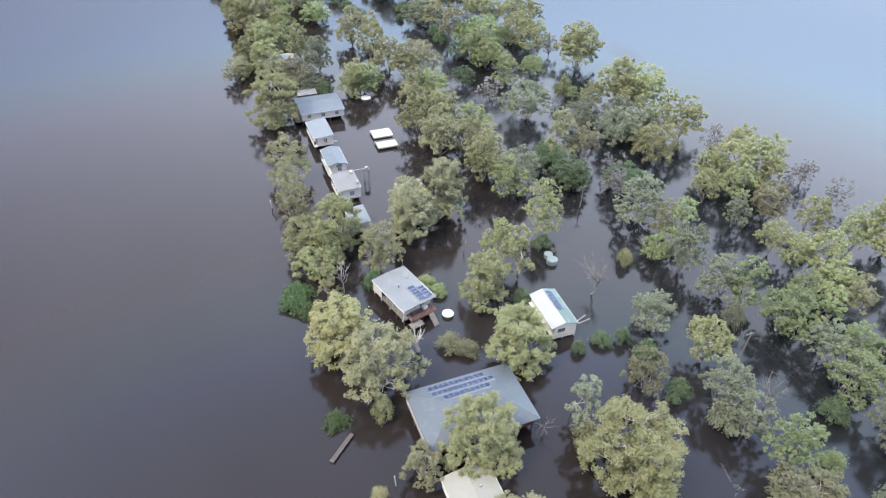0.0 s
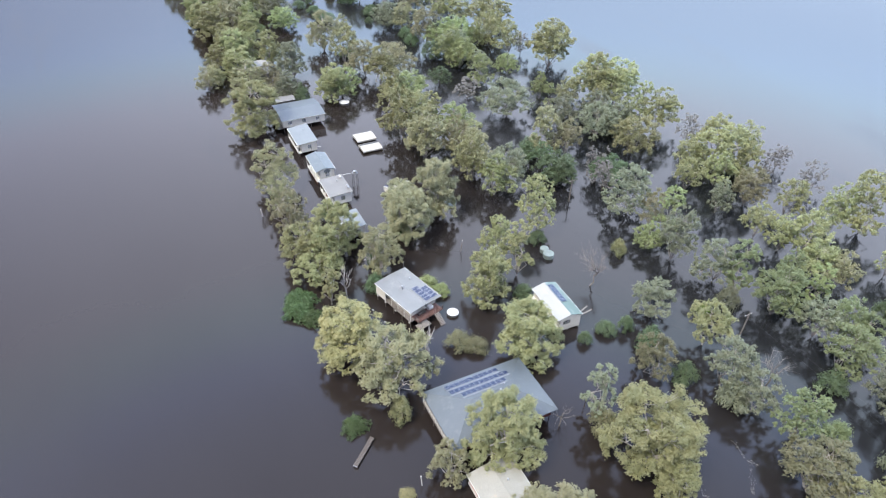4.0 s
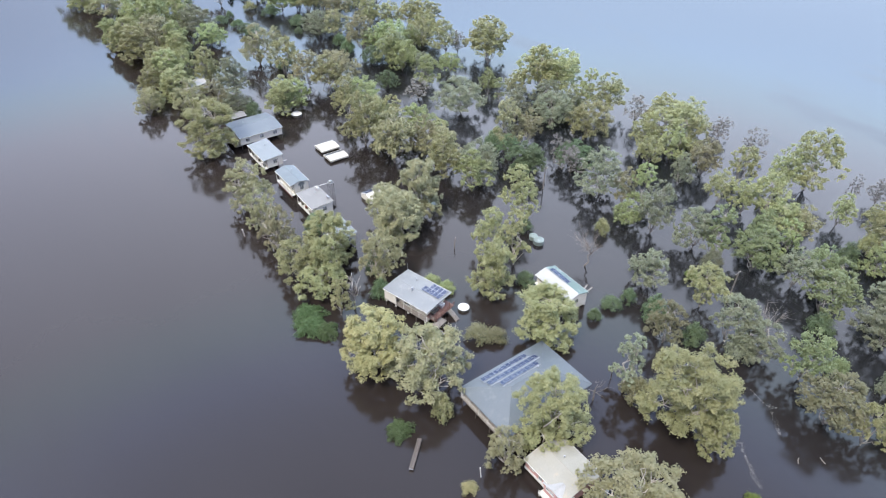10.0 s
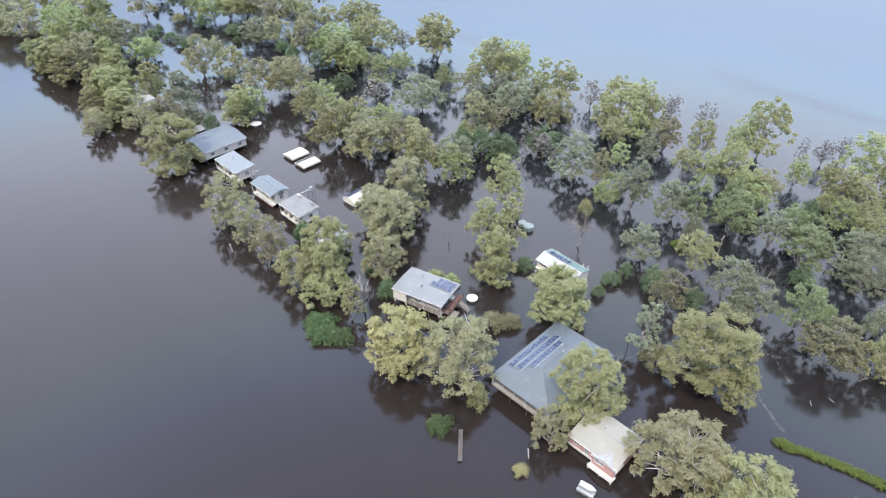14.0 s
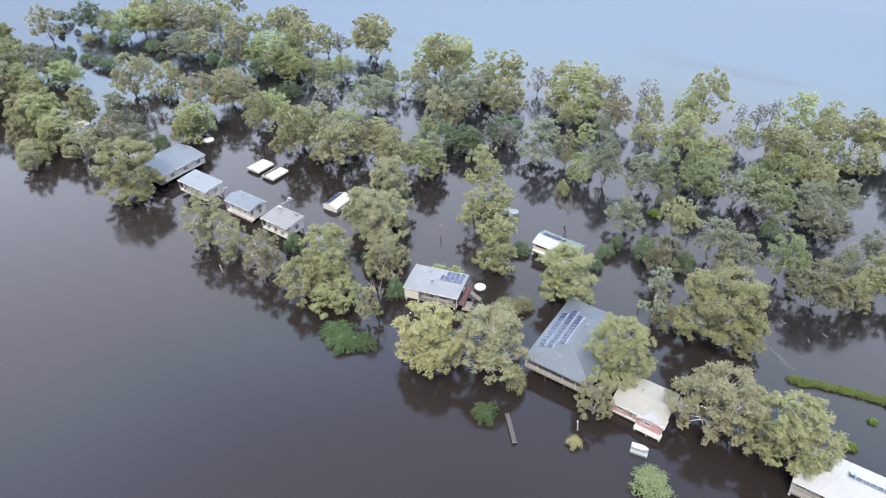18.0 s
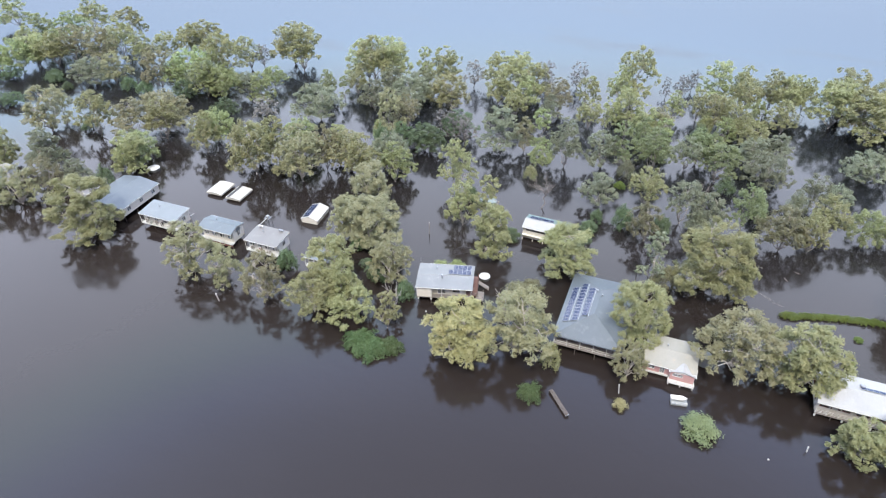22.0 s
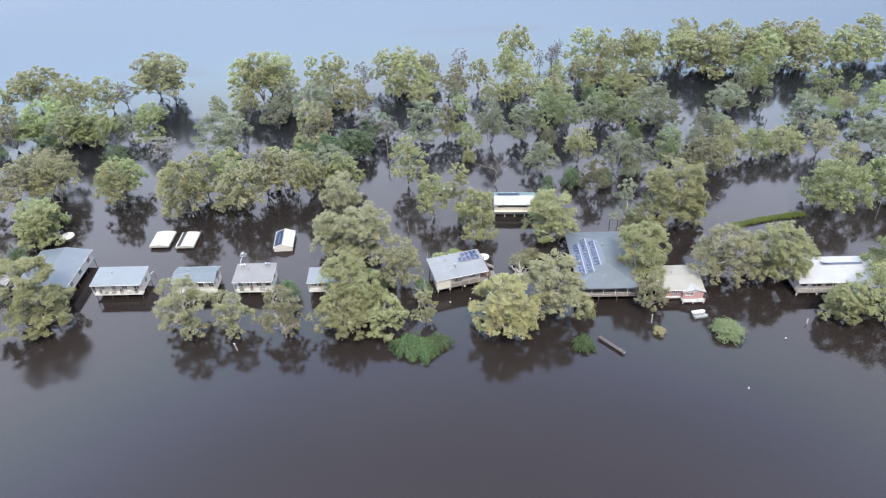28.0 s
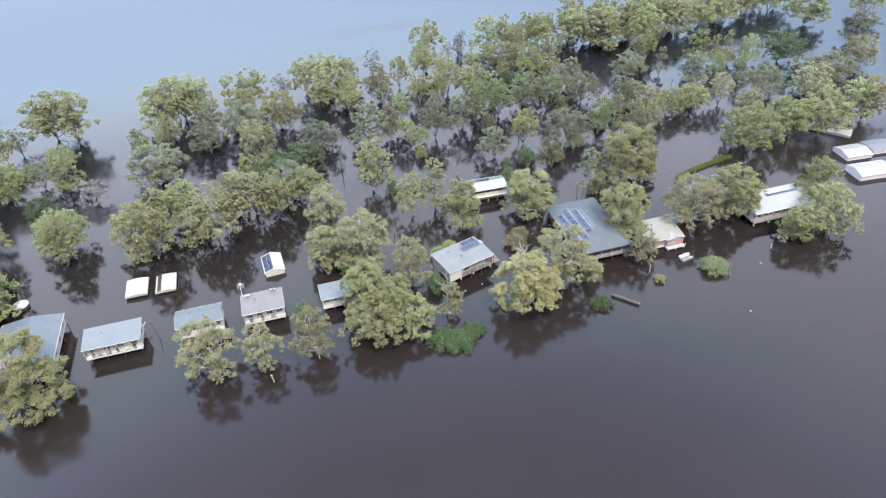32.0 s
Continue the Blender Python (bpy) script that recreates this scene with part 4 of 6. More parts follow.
# ---- trees ----
def leaf_mesh(name, rng, centres, radii, size, cover, flat=0.8, up=0.25):
    """Leaves lying over clumps: one small blade each."""
    P, N = [], []
    for c, r in zip(centres, radii):
        k = max(8, int(cover * 4 * math.pi * r * r / (2.1 * size[0] * size[1])))
        d = rng.normal(size=(k, 3))
        d[:, 2] += up
        d /= np.linalg.norm(d, axis=1)[:, None]
        rr = r * np.clip(np.abs(rng.normal(0.85, 0.30, (k, 1))), 0.15, 1.8)
        P.append(np.asarray(c) + d * rr * np.array([1, 1, flat]))
        N.append(d)
    P, D = np.concatenate(P), np.concatenate(N)
    k = len(P)
    nr = D * 0.8 + rng.normal(size=(k, 3)) * 0.26 + np.array([0, 0, 0.65])
    nr /= np.linalg.norm(nr, axis=1)[:, None]
    hang = rng.normal(size=(k, 3)) * 0.8 + D * np.array([1, 1, 0]) - np.array([0, 0, 0.5])
    t = hang - nr * (hang * nr).sum(1)[:, None]
    t /= np.linalg.norm(t, axis=1)[:, None]
    b = np.cross(nr, t)
    s = rng.uniform(0.7, 1.3, (k, 1))
    t, b = t * size[0] * s, b * size[1] * s
    V = np.stack([P - t - b, P + t - b * 0.4, P - t * 0.2 + b * 1.4], 1).reshape(-1, 3)
    me = bpy.data.meshes.new(name)
    me.from_pydata(V.tolist(), [], np.arange(3 * k).reshape(-1, 3).tolist())
    return me


def bent(rng, a, b, k=4, sag=0.12):
    """A crooked line from a to b."""
    a, b = np.array(a, float), np.array(b, float)
    L = np.linalg.norm(b - a)
    pts = [a + (b - a) * i / k + (rng.normal(size=3) * L * sag * 0.5 * math.sin(math.pi * i / k) if 0 < i < k else 0) for i in range(k + 1)]
    for i in range(1, k):
        pts[i][2] += L * sag * 0.4 * math.sin(math.pi * i / k)
    return [tuple(p) for p in pts]


def gum_model(seed, H, R, lobes=5, clumps=15, leaf=(0.19, 0.10), cover=0.5, base=0.25, stout=1.0, gap=0.12, tufts=6, split=0.42):
    """The meshes of one gum tree: a trunk that splits into stems, one for each rounded lobe of the crown, and boughs
    that end in clumps, each clump a heap of leafy tufts."""
    rng = np.random.default_rng(seed)
    r0 = (0.013 * H + 0.06) * stout
    zb = H * base
    V = (H - zb) / 2
    heads = []
    tiers = ((1, 0.0, 0.10, 1.0, 0.52), (lobes // 2, 0.62, 0.80, 0.62, 0.45), (lobes - lobes // 2, 0.85, 1.02, 0.12, 0.42))
    for n, near, wide, level, size in tiers:
        a0 = rng.uniform(0, 6.28)
        for i in range(n):
            r = min(R * size * rng.uniform(0.85, 1.18), V * 0.9)
            a = a0 + i * math.tau / n + rng.uniform(-0.35, 0.35)
            out = (R - r) * rng.uniform(near, wide)
            lo, hi = zb + 0.7 * r, H - 0.88 * r
            heads.append((np.array([out * math.cos(a), out * math.sin(a), lo + (hi - lo) * min(1, max(0, level + rng.uniform(-0.16, 0.16) * (n > 1)))]), r))
    root = np.array([*(rng.normal(size=2) * 0.03 * H), max(0.4, zb * split * rng.uniform(0.6, 1.4))])
    trunk = mesh_of("trunk", tube(bmesh.new(), bent(rng, (0, 0, -1.5), tuple(root), 4, 0.06), [r0 * 1.3, r0 * 1.08, r0, r0 * 0.92, r0 * 0.8], 8))
    cen, rad, limbs = [], [], []
    for i, (c, rl) in enumerate(heads):
        bm = bmesh.new()
        w = r0 * (0.72 if i == 0 else 0.58)
        tip = c + np.array([0, 0, 0.25 * rl])
        line = bent(rng, tuple(root), tuple(tip), 5, 0.16)
        tube(bm, line, [w, w * 0.84, w * 0.68, w * 0.52, w * 0.36, w * 0.16], 6)
        fork = np.array(line[4])
        twist = rng.uniform(0, 6.28)
        for k in range(clumps):
            dz = 1 - 1.62 * (k + 0.5) / clumps
            q = math.sqrt(1 - dz * dz)
            a = twist + k * 2.39996 + rng.uniform(-0.3, 0.3)
            p = c + np.array([q * math.cos(a), q * math.sin(a), dz * 0.86]) * rl * rng.uniform(0.68, 1.0)
            if rng.uniform() < gap or any(np.linalg.norm((p - o) / (1, 1, 0.86)) < 0.62 * s for j, (o, s) in enumerate(heads) if j != i):
                continue
            r = rl * rng.uniform(0.26, 0.42)
            if k % 2 == 0:
                tube(bm, bent(rng, tuple(fork), tuple(p), 3, 0.16), [w * 0.34, w * 0.26, w * 0.18, w * 0.07], 3 + (H > 13.6), False)
            for _ in range(tufts):
                d = rng.normal(size=3) + (p - c) / rl * 0.7 + np.array([0, 0, 0.35])
                d /= np.linalg.norm(d)
                cen.append(p + d * r * rng.uniform(0.4, 1.15))
                rad.append(r * rng.uniform(0.30, 0.58))
        limbs.append(mesh_of("limb", bm))
    cen, rad = np.array(cen), np.array(rad)
    k = R / np.percentile(np.hypot(cen[:, 0], cen[:, 1]) + 0.6 * rad, 95)
    up = H / np.percentile(cen[:, 2] + 0.8 * rad, 99.5)
    crown = leaf_mesh("crown", rng, cen * np.array([k, k, up]), rad * k, leaf, cover, 0.85)
    for me in limbs:
        me.transform(Matrix.Diagonal((k, k, up, 1)))
    return dict(H=H, R=R, trunk=trunk, limbs=limbs, crown=crown)


BIG = [gum_model(10 + i, 17, 6.2, 9, 18, (0.155, 0.075), 0.40, 0.08, 1.05, 0.24, 8) for i in range(6)]
MID = [gum_model(30 + i, 13.5, 5.0, 8, 17, (0.155, 0.075), 0.40, 0.08, 0.95, 0.26, 8) for i in range(6)]
TALL = [gum_model(40 + i, 13.5, 4.8, 7, 14, (0.235, 0.105), 0.29, 0.12 + 0.02 * i, 0.62, 0.24, 7, 0.12) for i in range(8)]
SLIM = [gum_model(50 + i, 13.5, 3.0, 6, 13, (0.22, 0.10), 0.38, 0.14, 0.6, 0.24, 7, 0.2) for i in range(4)]
WIDE = [gum_model(60 + i, 12, 6.6, 9, 14, (0.225, 0.10), 0.29, 0.16, 0.7, 0.24, 7, 0.12) for i in range(5)]
OPEN = [gum_model(65 + i, 14, 5.6, 9, 14, (0.16, 0.08), 0.36, 0.10, 1.25, 0.36, 7) for i in range(4)]
THIN = [gum_model(70 + i, 12, 4.2, 6, 11, (0.22, 0.10), 0.24, 0.15, 0.7, 0.25, 5) for i in range(3)]


def shrub_model(seed, H, R, leaf=(0.19, 0.075), cover=0.38):
    """A bush whose leaves come down to the water."""
    rng = np.random.default_rng(seed)
    cen, rad = [], []
    for i in range(20):
        a, q = i * 2.39996 + rng.uniform(-0.4, 0.4), math.sqrt((i + 0.5) / 20)
        r = R * rng.uniform(0.22, 0.36)
        cen.append(np.array([q * R * 0.75 * math.cos(a), q * R * 0.75 * math.sin(a), max(r * 0.35, (H - r) * (1 - q * q * 0.8) * rng.uniform(0.75, 1.05))]))
        rad.append(r)
    crown = leaf_mesh("crown", rng, cen, rad, leaf, cover)
    trunk = mesh_of("trunk", tube(bmesh.new(), bent(rng, (0, 0, -1.2), (0.1, 0.1, H * 0.6), 3), [0.16, 0.13, 0.1, 0.05], 6))
    limbs = []
    for i in range(3):
        limbs.append(mesh_of("limb", tube(bmesh.new(), bent(rng, (0.05, 0.05, 0.1), tuple(cen[4 + i * 5]), 3), [0.1, 0.08, 0.06, 0.03], 5)))
    return dict(H=H, R=R, trunk=trunk, limbs=limbs, crown=crown)


SHRUB = [shrub_model(80 + i, 4.0, 2.9) for i in range(4)]

TONE_WORDS = {
    "Y": "golden-olive crown", "y": "olive-yellow crown", "p": "pale open crown, white limbs", "g": "fresh green crown", "e": "darkened green crown",
    "s": "grey-green crown", "b": "brownish olive crown", "o": "dull olive crown", "m": "muted grey-brown leaves", "d": "dark green foliage", "x": "sparse grey half-dead crown",
    "w": "bright green drooping leaves", "h": "yellow-green leaves",
}
_turn = random.Random(5)


def plant(model, x, y, H, R, tone, name, label, category, group, bark):
    e = new(name)
    m = pose(x, y, 0, 0, 0, _turn.uniform(0, 360)) @ Matrix.Diagonal((R / model["R"], R / model["R"], H / model["H"], 1))
    e.matrix_basis = m
    tagged(e, label, category, group)
    for nm, me, mt in [("trunk", model["trunk"], bark)] + [("limb", q, bark) for q in model["limbs"]] + [("crown", model["crown"], LEAF[tone])]:
        if not me.materials:
            me.materials.append(mt)
        ob = new(nm, me)
        ob.parent = e
        ob.material_slots[0].link = 'OBJECT'
        ob.material_slots[0].material = mt
    return e


def gum(x, y, H, R, tone):
    """A gum tree H metres above the water with a crown of radius R."""
    R *= 1.1
    if tone == "x":
        kind, words = THIN, "half-drowned tree with a "
    elif H < 8.5 and R < 4.0:
        kind, words = SHRUB, "flooded bush with "
    elif tone == "p" and x < 62:
        kind, words = OPEN, "open flooded gum tree with a "
    elif R / H > 0.56:
        kind, words = WIDE, "broad flooded gum tree with a "
    elif R / H < 0.30:
        kind, words = SLIM, "slender flooded gum tree with a "
    elif x > 56:
        kind, words = TALL, "flooded gum tree with a "
    elif H > 14.5:
        kind, words = BIG, "tall flooded gum tree with a "
    else:
        kind, words = MID, "flooded gum tree with a "
    model = kind[_turn.randrange(len(kind))]
    shrubby = kind is SHRUB
    return plant(model, x, y, H, R, tone, "bush" if shrubby else "gum_tree", words + TONE_WORDS[tone],
                 "bush" if shrubby else "tree", "flooded bushes" if shrubby else "flooded gum trees", BARK_DARK if tone in "dx" else BARK)


gum(139.0, -119.5, 13.0, 6.6, "o")
gum(113.5, -91.0, 13.0, 6.6, "s")
gum(159.4, -90.4, 14.6, 6.6, "g")
gum(138.0, -86.8, 12.5, 8.8, "g")
gum(94.2, -73.1, 12.0, 6.2, "b")
gum(153.7, -67.8, 13.0, 6.6, "o")
gum(149.3, -53.5, 14.0, 6.4, "o")
gum(84.8, -53.4, 12.1, 7.4, "s")
gum(109.9, -51.4, 11.1, 7.9, "d")
gum(85.8, -45.6, 11.1, 7.3, "s")
gum(61.0, -45.2, 15.0, 5.7, "Y")
gum(149.6, -43.6, 13.9, 6.3, "o")
gum(113.2, -40.2, 10.7, 4.0, "g")
gum(62.0, -40.0, 14.0, 6.1, "o")
gum(140.5, -39.2, 11.0, 2.9, "g")
gum(75.8, -35.8, 15.0, 6.6, "b")
gum(108.1, -34.3, 11.0, 2.4, "g")
gum(116.8, -33.5, 12.0, 1.8, "g")
gum(145.4, -30.6, 14.4, 7.0, "o")
gum(114.0, -29.6, 7.0, 4.4, "p")
gum(100.1, -26.7, 8.7, 1.8, "g")
gum(86.9, -25.8, 10.8, 6.8, "s")
gum(57.6, -24.5, 14.4, 8.1, "o")
gum(112.6, -24.4, 13.0, 2.3, "g")
gum(119.7, -22.8, 12.0, 4.5, "g")
gum(158.6, -22.1, 15.5, 6.6, "y")
gum(105.7, -21.6, 9.1, 2.7, "g")
gum(146.3, -16.9, 14.3, 6.9, "o")
gum(61.6, -15.1, 12.3, 7.2, "g")
gum(138.2, -13.8, 12.0, 3.4, "g")
gum(104.3, -11.5, 11.2, 5.2, "s")
gum(86.6, -9.0, 11.0, 4.4, "b")
gum(149.3, -8.6, 15.5, 6.8, "o")
gum(139.9, -6.3, 13.0, 3.8, "g")
gum(69.4, -6.2, 13.1, 5.0, "y")
gum(128.7, -6.1, 12.0, 3.3, "g")
gum(159.6, -5.9, 15.5, 6.6, "o")
gum(114.1, -3.4, 11.0, 2.1, "s")
gum(28.5, 3.0, 13.0, 5.2, "g")
gum(57.4, 0.9, 13.9, 7.8, "g")
gum(155.4, 1.3, 15.5, 5.6, "o")
gum(124.4, 1.3, 12.0, 3.7, "s")
gum(86.6, 1.3, 8.8, 5.4, "y")
gum(143.0, 4.6, 16.1, 7.5, "y")
gum(17.5, 8.6, 13.4, 7.0, "y")
gum(17.0, 18.2, 8.8, 3.9, "y")
gum(116.7, 7.3, 9.0, 6.1, "s")
gum(163.1, 9.2, 15.5, 6.6, "y")
gum(85.7, 10.5, 9.0, 4.7, "g")
gum(150.0, 15.0, 15.4, 6.6, "o")
gum(100.1, 15.7, 6.8, 3.7, "s")
gum(85.2, 19.3, 11.9, 4.4, "y")
gum(97.9, 21.4, 9.6, 3.8, "s")
gum(158.6, 21.8, 12.7, 3.7, "o")
gum(76.7, 23.0, 10.4, 3.4, "y")
gum(159.1, 25.2, 12.8, 4.7, "o")
gum(92.8, 25.5, 8.3, 3.1, "s")
gum(31.3, 26.5, 14.0, 6.5, "y")
gum(153.7, 28.5, 13.3, 5.0, "o")
gum(140.6, 29.2, 10.9, 4.5, "y")
# m in place of olive: dimmer light put into this crown's colour
gum(75.4, 30.0, 12.1, 5.6, "m")
gum(118.5, 31.0, 10.0, 4.8, "s")
gum(103.9, 32.9, 10.6, 6.1, "s")
# crowns in tone e below hold the zone's dimmer light in their colour
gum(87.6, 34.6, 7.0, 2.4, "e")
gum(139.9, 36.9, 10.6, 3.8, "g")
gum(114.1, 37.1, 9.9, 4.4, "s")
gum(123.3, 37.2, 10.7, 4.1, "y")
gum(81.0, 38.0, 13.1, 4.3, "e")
gum(53.3, 38.3, 10.4, 3.2, "y")
gum(31.0, 38.4, 13.4, 7.7, "p")
gum(129.9, 40.3, 10.5, 3.5, "o")
gum(147.1, 40.5, 14.3, 4.5, "y")
gum(157.9, 40.9, 14.2, 4.3, "o")
gum(97.8, 43.2, 5.4, 2.9, "d")
gum(135.0, 44.2, 11.6, 3.7, "o")
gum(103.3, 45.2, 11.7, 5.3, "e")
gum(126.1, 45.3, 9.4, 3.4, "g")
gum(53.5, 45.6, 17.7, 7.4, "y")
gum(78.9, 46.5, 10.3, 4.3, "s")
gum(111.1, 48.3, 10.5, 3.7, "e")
gum(76.8, 48.6, 6.8, 3.2, "s")
gum(136.5, 49.1, 11.8, 4.3, "y")
gum(156.4, 49.4, 15.0, 6.0, "o")
gum(133.8, 50.9, 8.1, 2.6, "o")
gum(125.5, 52.0, 6.8, 2.9, "d")
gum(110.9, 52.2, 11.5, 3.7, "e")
gum(79.0, 52.6, 12.4, 4.5, "s")
gum(141.3, 53.7, 10.5, 3.6, "o")
gum(50.8, 54.3, 6.8, 3.0, "m")
gum(106.7, 54.8, 10.8, 4.3, "s")
gum(51.3, 57.2, 14.5, 3.0, "s")
gum(73.1, 57.2, 5.4, 2.8, "d")
gum(164.5, 57.4, 8.1, 2.5, "x")
gum(21.5, 57.5, 9.4, 3.3, "p")
gum(31.4, 57.7, 15.1, 6.0, "y")
gum(158.0, 60.4, 8.2, 2.9, "x")
gum(139.0, 61.2, 10.2, 3.2, "o")
gum(67.5, 61.4, 10.9, 3.9, "m")
gum(114.6, 62.4, 11.2, 2.9, "g")
gum(83.3, 62.7, 12.1, 4.4, "y")
gum(124.8, 63.9, 10.5, 3.6, "p")
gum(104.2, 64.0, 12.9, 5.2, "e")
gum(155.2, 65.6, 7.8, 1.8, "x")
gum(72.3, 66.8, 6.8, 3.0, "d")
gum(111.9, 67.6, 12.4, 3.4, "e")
gum(123.1, 68.9, 10.8, 4.3, "o")
gum(97.0, 69.9, 6.8, 2.6, "s")
gum(18.7, 72.4, 6.8, 2.2, "y")
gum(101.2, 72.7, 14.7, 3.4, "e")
gum(71.2, 73.4, 4.7, 1.9, "d")
gum(61.2, 74.1, 3.5, 1.6, "d")
gum(67.0, 74.5, 3.4, 2.3, "d")
gum(79.0, 74.6, 10.5, 4.6, "s")
gum(126.4, 75.0, 13.8, 4.9, "o")
gum(148.6, 75.0, 19.8, 6.6, "y")
gum(48.3, 76.1, 13.2, 6.1, "y")
gum(99.3, 77.4, 12.3, 4.8, "s")
gum(20.5, 79.2, 15.2, 7.4, "p")
gum(123.3, 79.4, 10.6, 3.8, "o")
gum(142.0, 79.8, 14.8, 4.1, "o")
gum(122.5, 86.1, 10.6, 3.8, "o")
gum(96.8, 88.0, 15.4, 4.4, "s")
gum(137.8, 89.2, 11.6, 4.0, "y")
gum(15.6, 90.1, 13.8, 6.4, "Y")
gum(57.2, 92.0, 3.4, 2.4, "d")
gum(94.1, 94.1, 6.8, 3.7, "g")
gum(48.9, 94.7, 13.8, 4.9, "y")
gum(86.3, 95.2, 5.4, 1.9, "y")
gum(152.9, 95.9, 9.6, 3.7, "x")
gum(102.3, 96.8, 14.3, 3.2, "g")
gum(121.6, 98.4, 10.4, 3.3, "s")
gum(131.8, 98.4, 11.8, 4.5, "p")
gum(58.9, 98.8, 15.4, 3.6, "y")
gum(101.2, 101.5, 11.4, 3.3, "p")
gum(57.6, 105.5, 13.7, 4.0, "y")
gum(146.3, 105.6, 9.0, 2.4, "x")
gum(17.0, 107.1, 10.0, 2.6, "y")
gum(140.1, 107.5, 12.7, 4.3, "y")
gum(27.4, 107.8, 5.4, 2.3, "d")
gum(99.1, 108.3, 14.1, 6.1, "s")
gum(155.0, 108.5, 8.0, 3.5, "x")
gum(131.3, 108.7, 11.4, 3.8, "o")
gum(121.8, 110.2, 10.7, 4.1, "o")
gum(73.1, 112.1, 16.4, 4.9, "y")
gum(30.7, 112.8, 13.4, 4.7, "p")
gum(137.4, 114.3, 15.4, 7.8, "o")
gum(29.9, 115.5, 5.4, 1.4, "d")
gum(17.0, 115.8, 8.4, 5.2, "y")
gum(149.0, 116.7, 12.0, 5.0, "y")
gum(130.1, 118.4, 11.8, 4.4, "o")
gum(19.9, 118.9, 12.4, 3.4, "y")
gum(100.3, 120.1, 9.5, 3.5, "x")
gum(41.7, 122.1, 15.5, 5.8, "b")
gum(143.7, 123.0, 13.1, 5.7, "y")
gum(104.6, 124.0, 8.1, 5.5, "d")
gum(23.7, 124.6, 14.6, 5.5, "y")
gum(15.9, 124.8, 10.2, 5.8, "y")
gum(102.6, 126.4, 9.6, 3.9, "x")
gum(90.2, 127.7, 8.8, 4.2, "d")
gum(52.4, 128.2, 16.9, 5.4, "b")
gum(91.1, 130.5, 8.1, 5.9, "d")
gum(71.7, 130.6, 12.2, 5.1, "g")
gum(141.0, 131.7, 10.5, 3.5, "x")
gum(121.8, 134.1, 12.1, 6.7, "y")
gum(77.1, 135.5, 11.1, 6.2, "s")
gum(43.6, 131.0, 12.1, 4.2, "b")
gum(16.2, 137.3, 12.6, 4.3, "p")
gum(91.1, 137.4, 8.5, 3.5, "d")
gum(26.4, 138.2, 6.8, 2.5, "d")
gum(68.5, 139.6, 15.0, 4.7, "y")
gum(101.7, 140.5, 12.7, 4.0, "p")
gum(138.7, 142.0, 14.7, 5.6, "y")
gum(94.9, 143.3, 16.7, 4.7, "p")
gum(89.3, 143.4, 8.1, 3.3, "d")
gum(127.5, 144.3, 12.2, 3.0, "g")
gum(124.8, 145.6, 10.4, 5.2, "s")
gum(72.2, 146.0, 13.5, 6.0, "p")
gum(116.8, 146.3, 11.9, 6.9, "s")
gum(94.3, 147.3, 7.8, 1.8, "g")
gum(16.4, 147.9, 11.6, 3.8, "p")
gum(136.7, 148.9, 14.3, 2.9, "o")
gum(74.6, 150.0, 13.4, 3.3, "y")
gum(70.1, 152.6, 14.7, 4.1, "p")
gum(62.5, 155.4, 17.6, 6.1, "p")
gum(123.8, 155.7, 11.0, 4.8, "s")
gum(111.4, 157.8, 11.0, 4.7, "s")
gum(132.7, 158.3, 16.3, 5.0, "o")
gum(17.7, 158.4, 14.1, 5.9, "p")
gum(62.2, 160.4, 11.7, 4.1, "p")
gum(75.5, 163.6, 12.3, 5.4, "g")
gum(139.7, 164.3, 15.1, 7.2, "o")
gum(130.7, 166.1, 18.1, 6.7, "o")
gum(70.0, 168.8, 14.6, 3.8, "y")
gum(121.0, 169.0, 10.6, 3.7, "o")
gum(98.5, 170.8, 12.2, 8.2, "s")
gum(59.8, 171.0, 17.5, 5.9, "y")
gum(115.4, 171.1, 8.8, 1.8, "g")
gum(133.4, 172.0, 15.1, 7.1, "o")
gum(66.5, 173.9, 12.8, 6.7, "y")
gum(115.5, 177.4, 10.2, 2.9, "g")
gum(93.4, 188.9, 7.0, 4.5, "x")
gum(66.6, 192.4, 13.9, 4.6, "y")
gum(20.6, 193.6, 16.5, 8.2, "y")
gum(73.7, 193.8, 10.6, 6.2, "g")
gum(102.8, 196.7, 11.2, 4.6, "g")
gum(134.5, 199.5, 17.2, 8.2, "y")
gum(115.9, 200.1, 8.0, 4.5, "g")
gum(88.8, 201.4, 7.0, 4.2, "d")
gum(106.6, 205.1, 8.7, 4.0, "s")
gum(49.8, 205.7, 11.9, 5.2, "y")
gum(138.1, 206.0, 16.7, 7.7, "y")
gum(53.8, 207.3, 10.5, 5.9, "g")
gum(69.5, 210.5, 14.2, 5.3, "y")
gum(36.0, 211.9, 9.9, 4.5, "s")
gum(103.1, 212.4, 11.8, 6.6, "g")
gum(131.0, 215.1, 9.4, 3.3, "x")
gum(75.5, 216.2, 12.4, 8.2, "p")
gum(101.0, 218.3, 14.1, 6.1, "g")
gum(126.6, 219.4, 12.9, 5.6, "y")
gum(32.3, 219.4, 11.0, 4.7, "p")
gum(66.4, 220.0, 13.8, 6.1, "p")
gum(104.4, 221.8, 10.8, 6.7, "s")
gum(24.6, 222.6, 11.7, 5.8, "p")
gum(96.5, 225.4, 6.8, 4.0, "d")
gum(116.3, 226.8, 11.5, 3.5, "g")
gum(12.3, 229.2, 8.8, 4.2, "p")
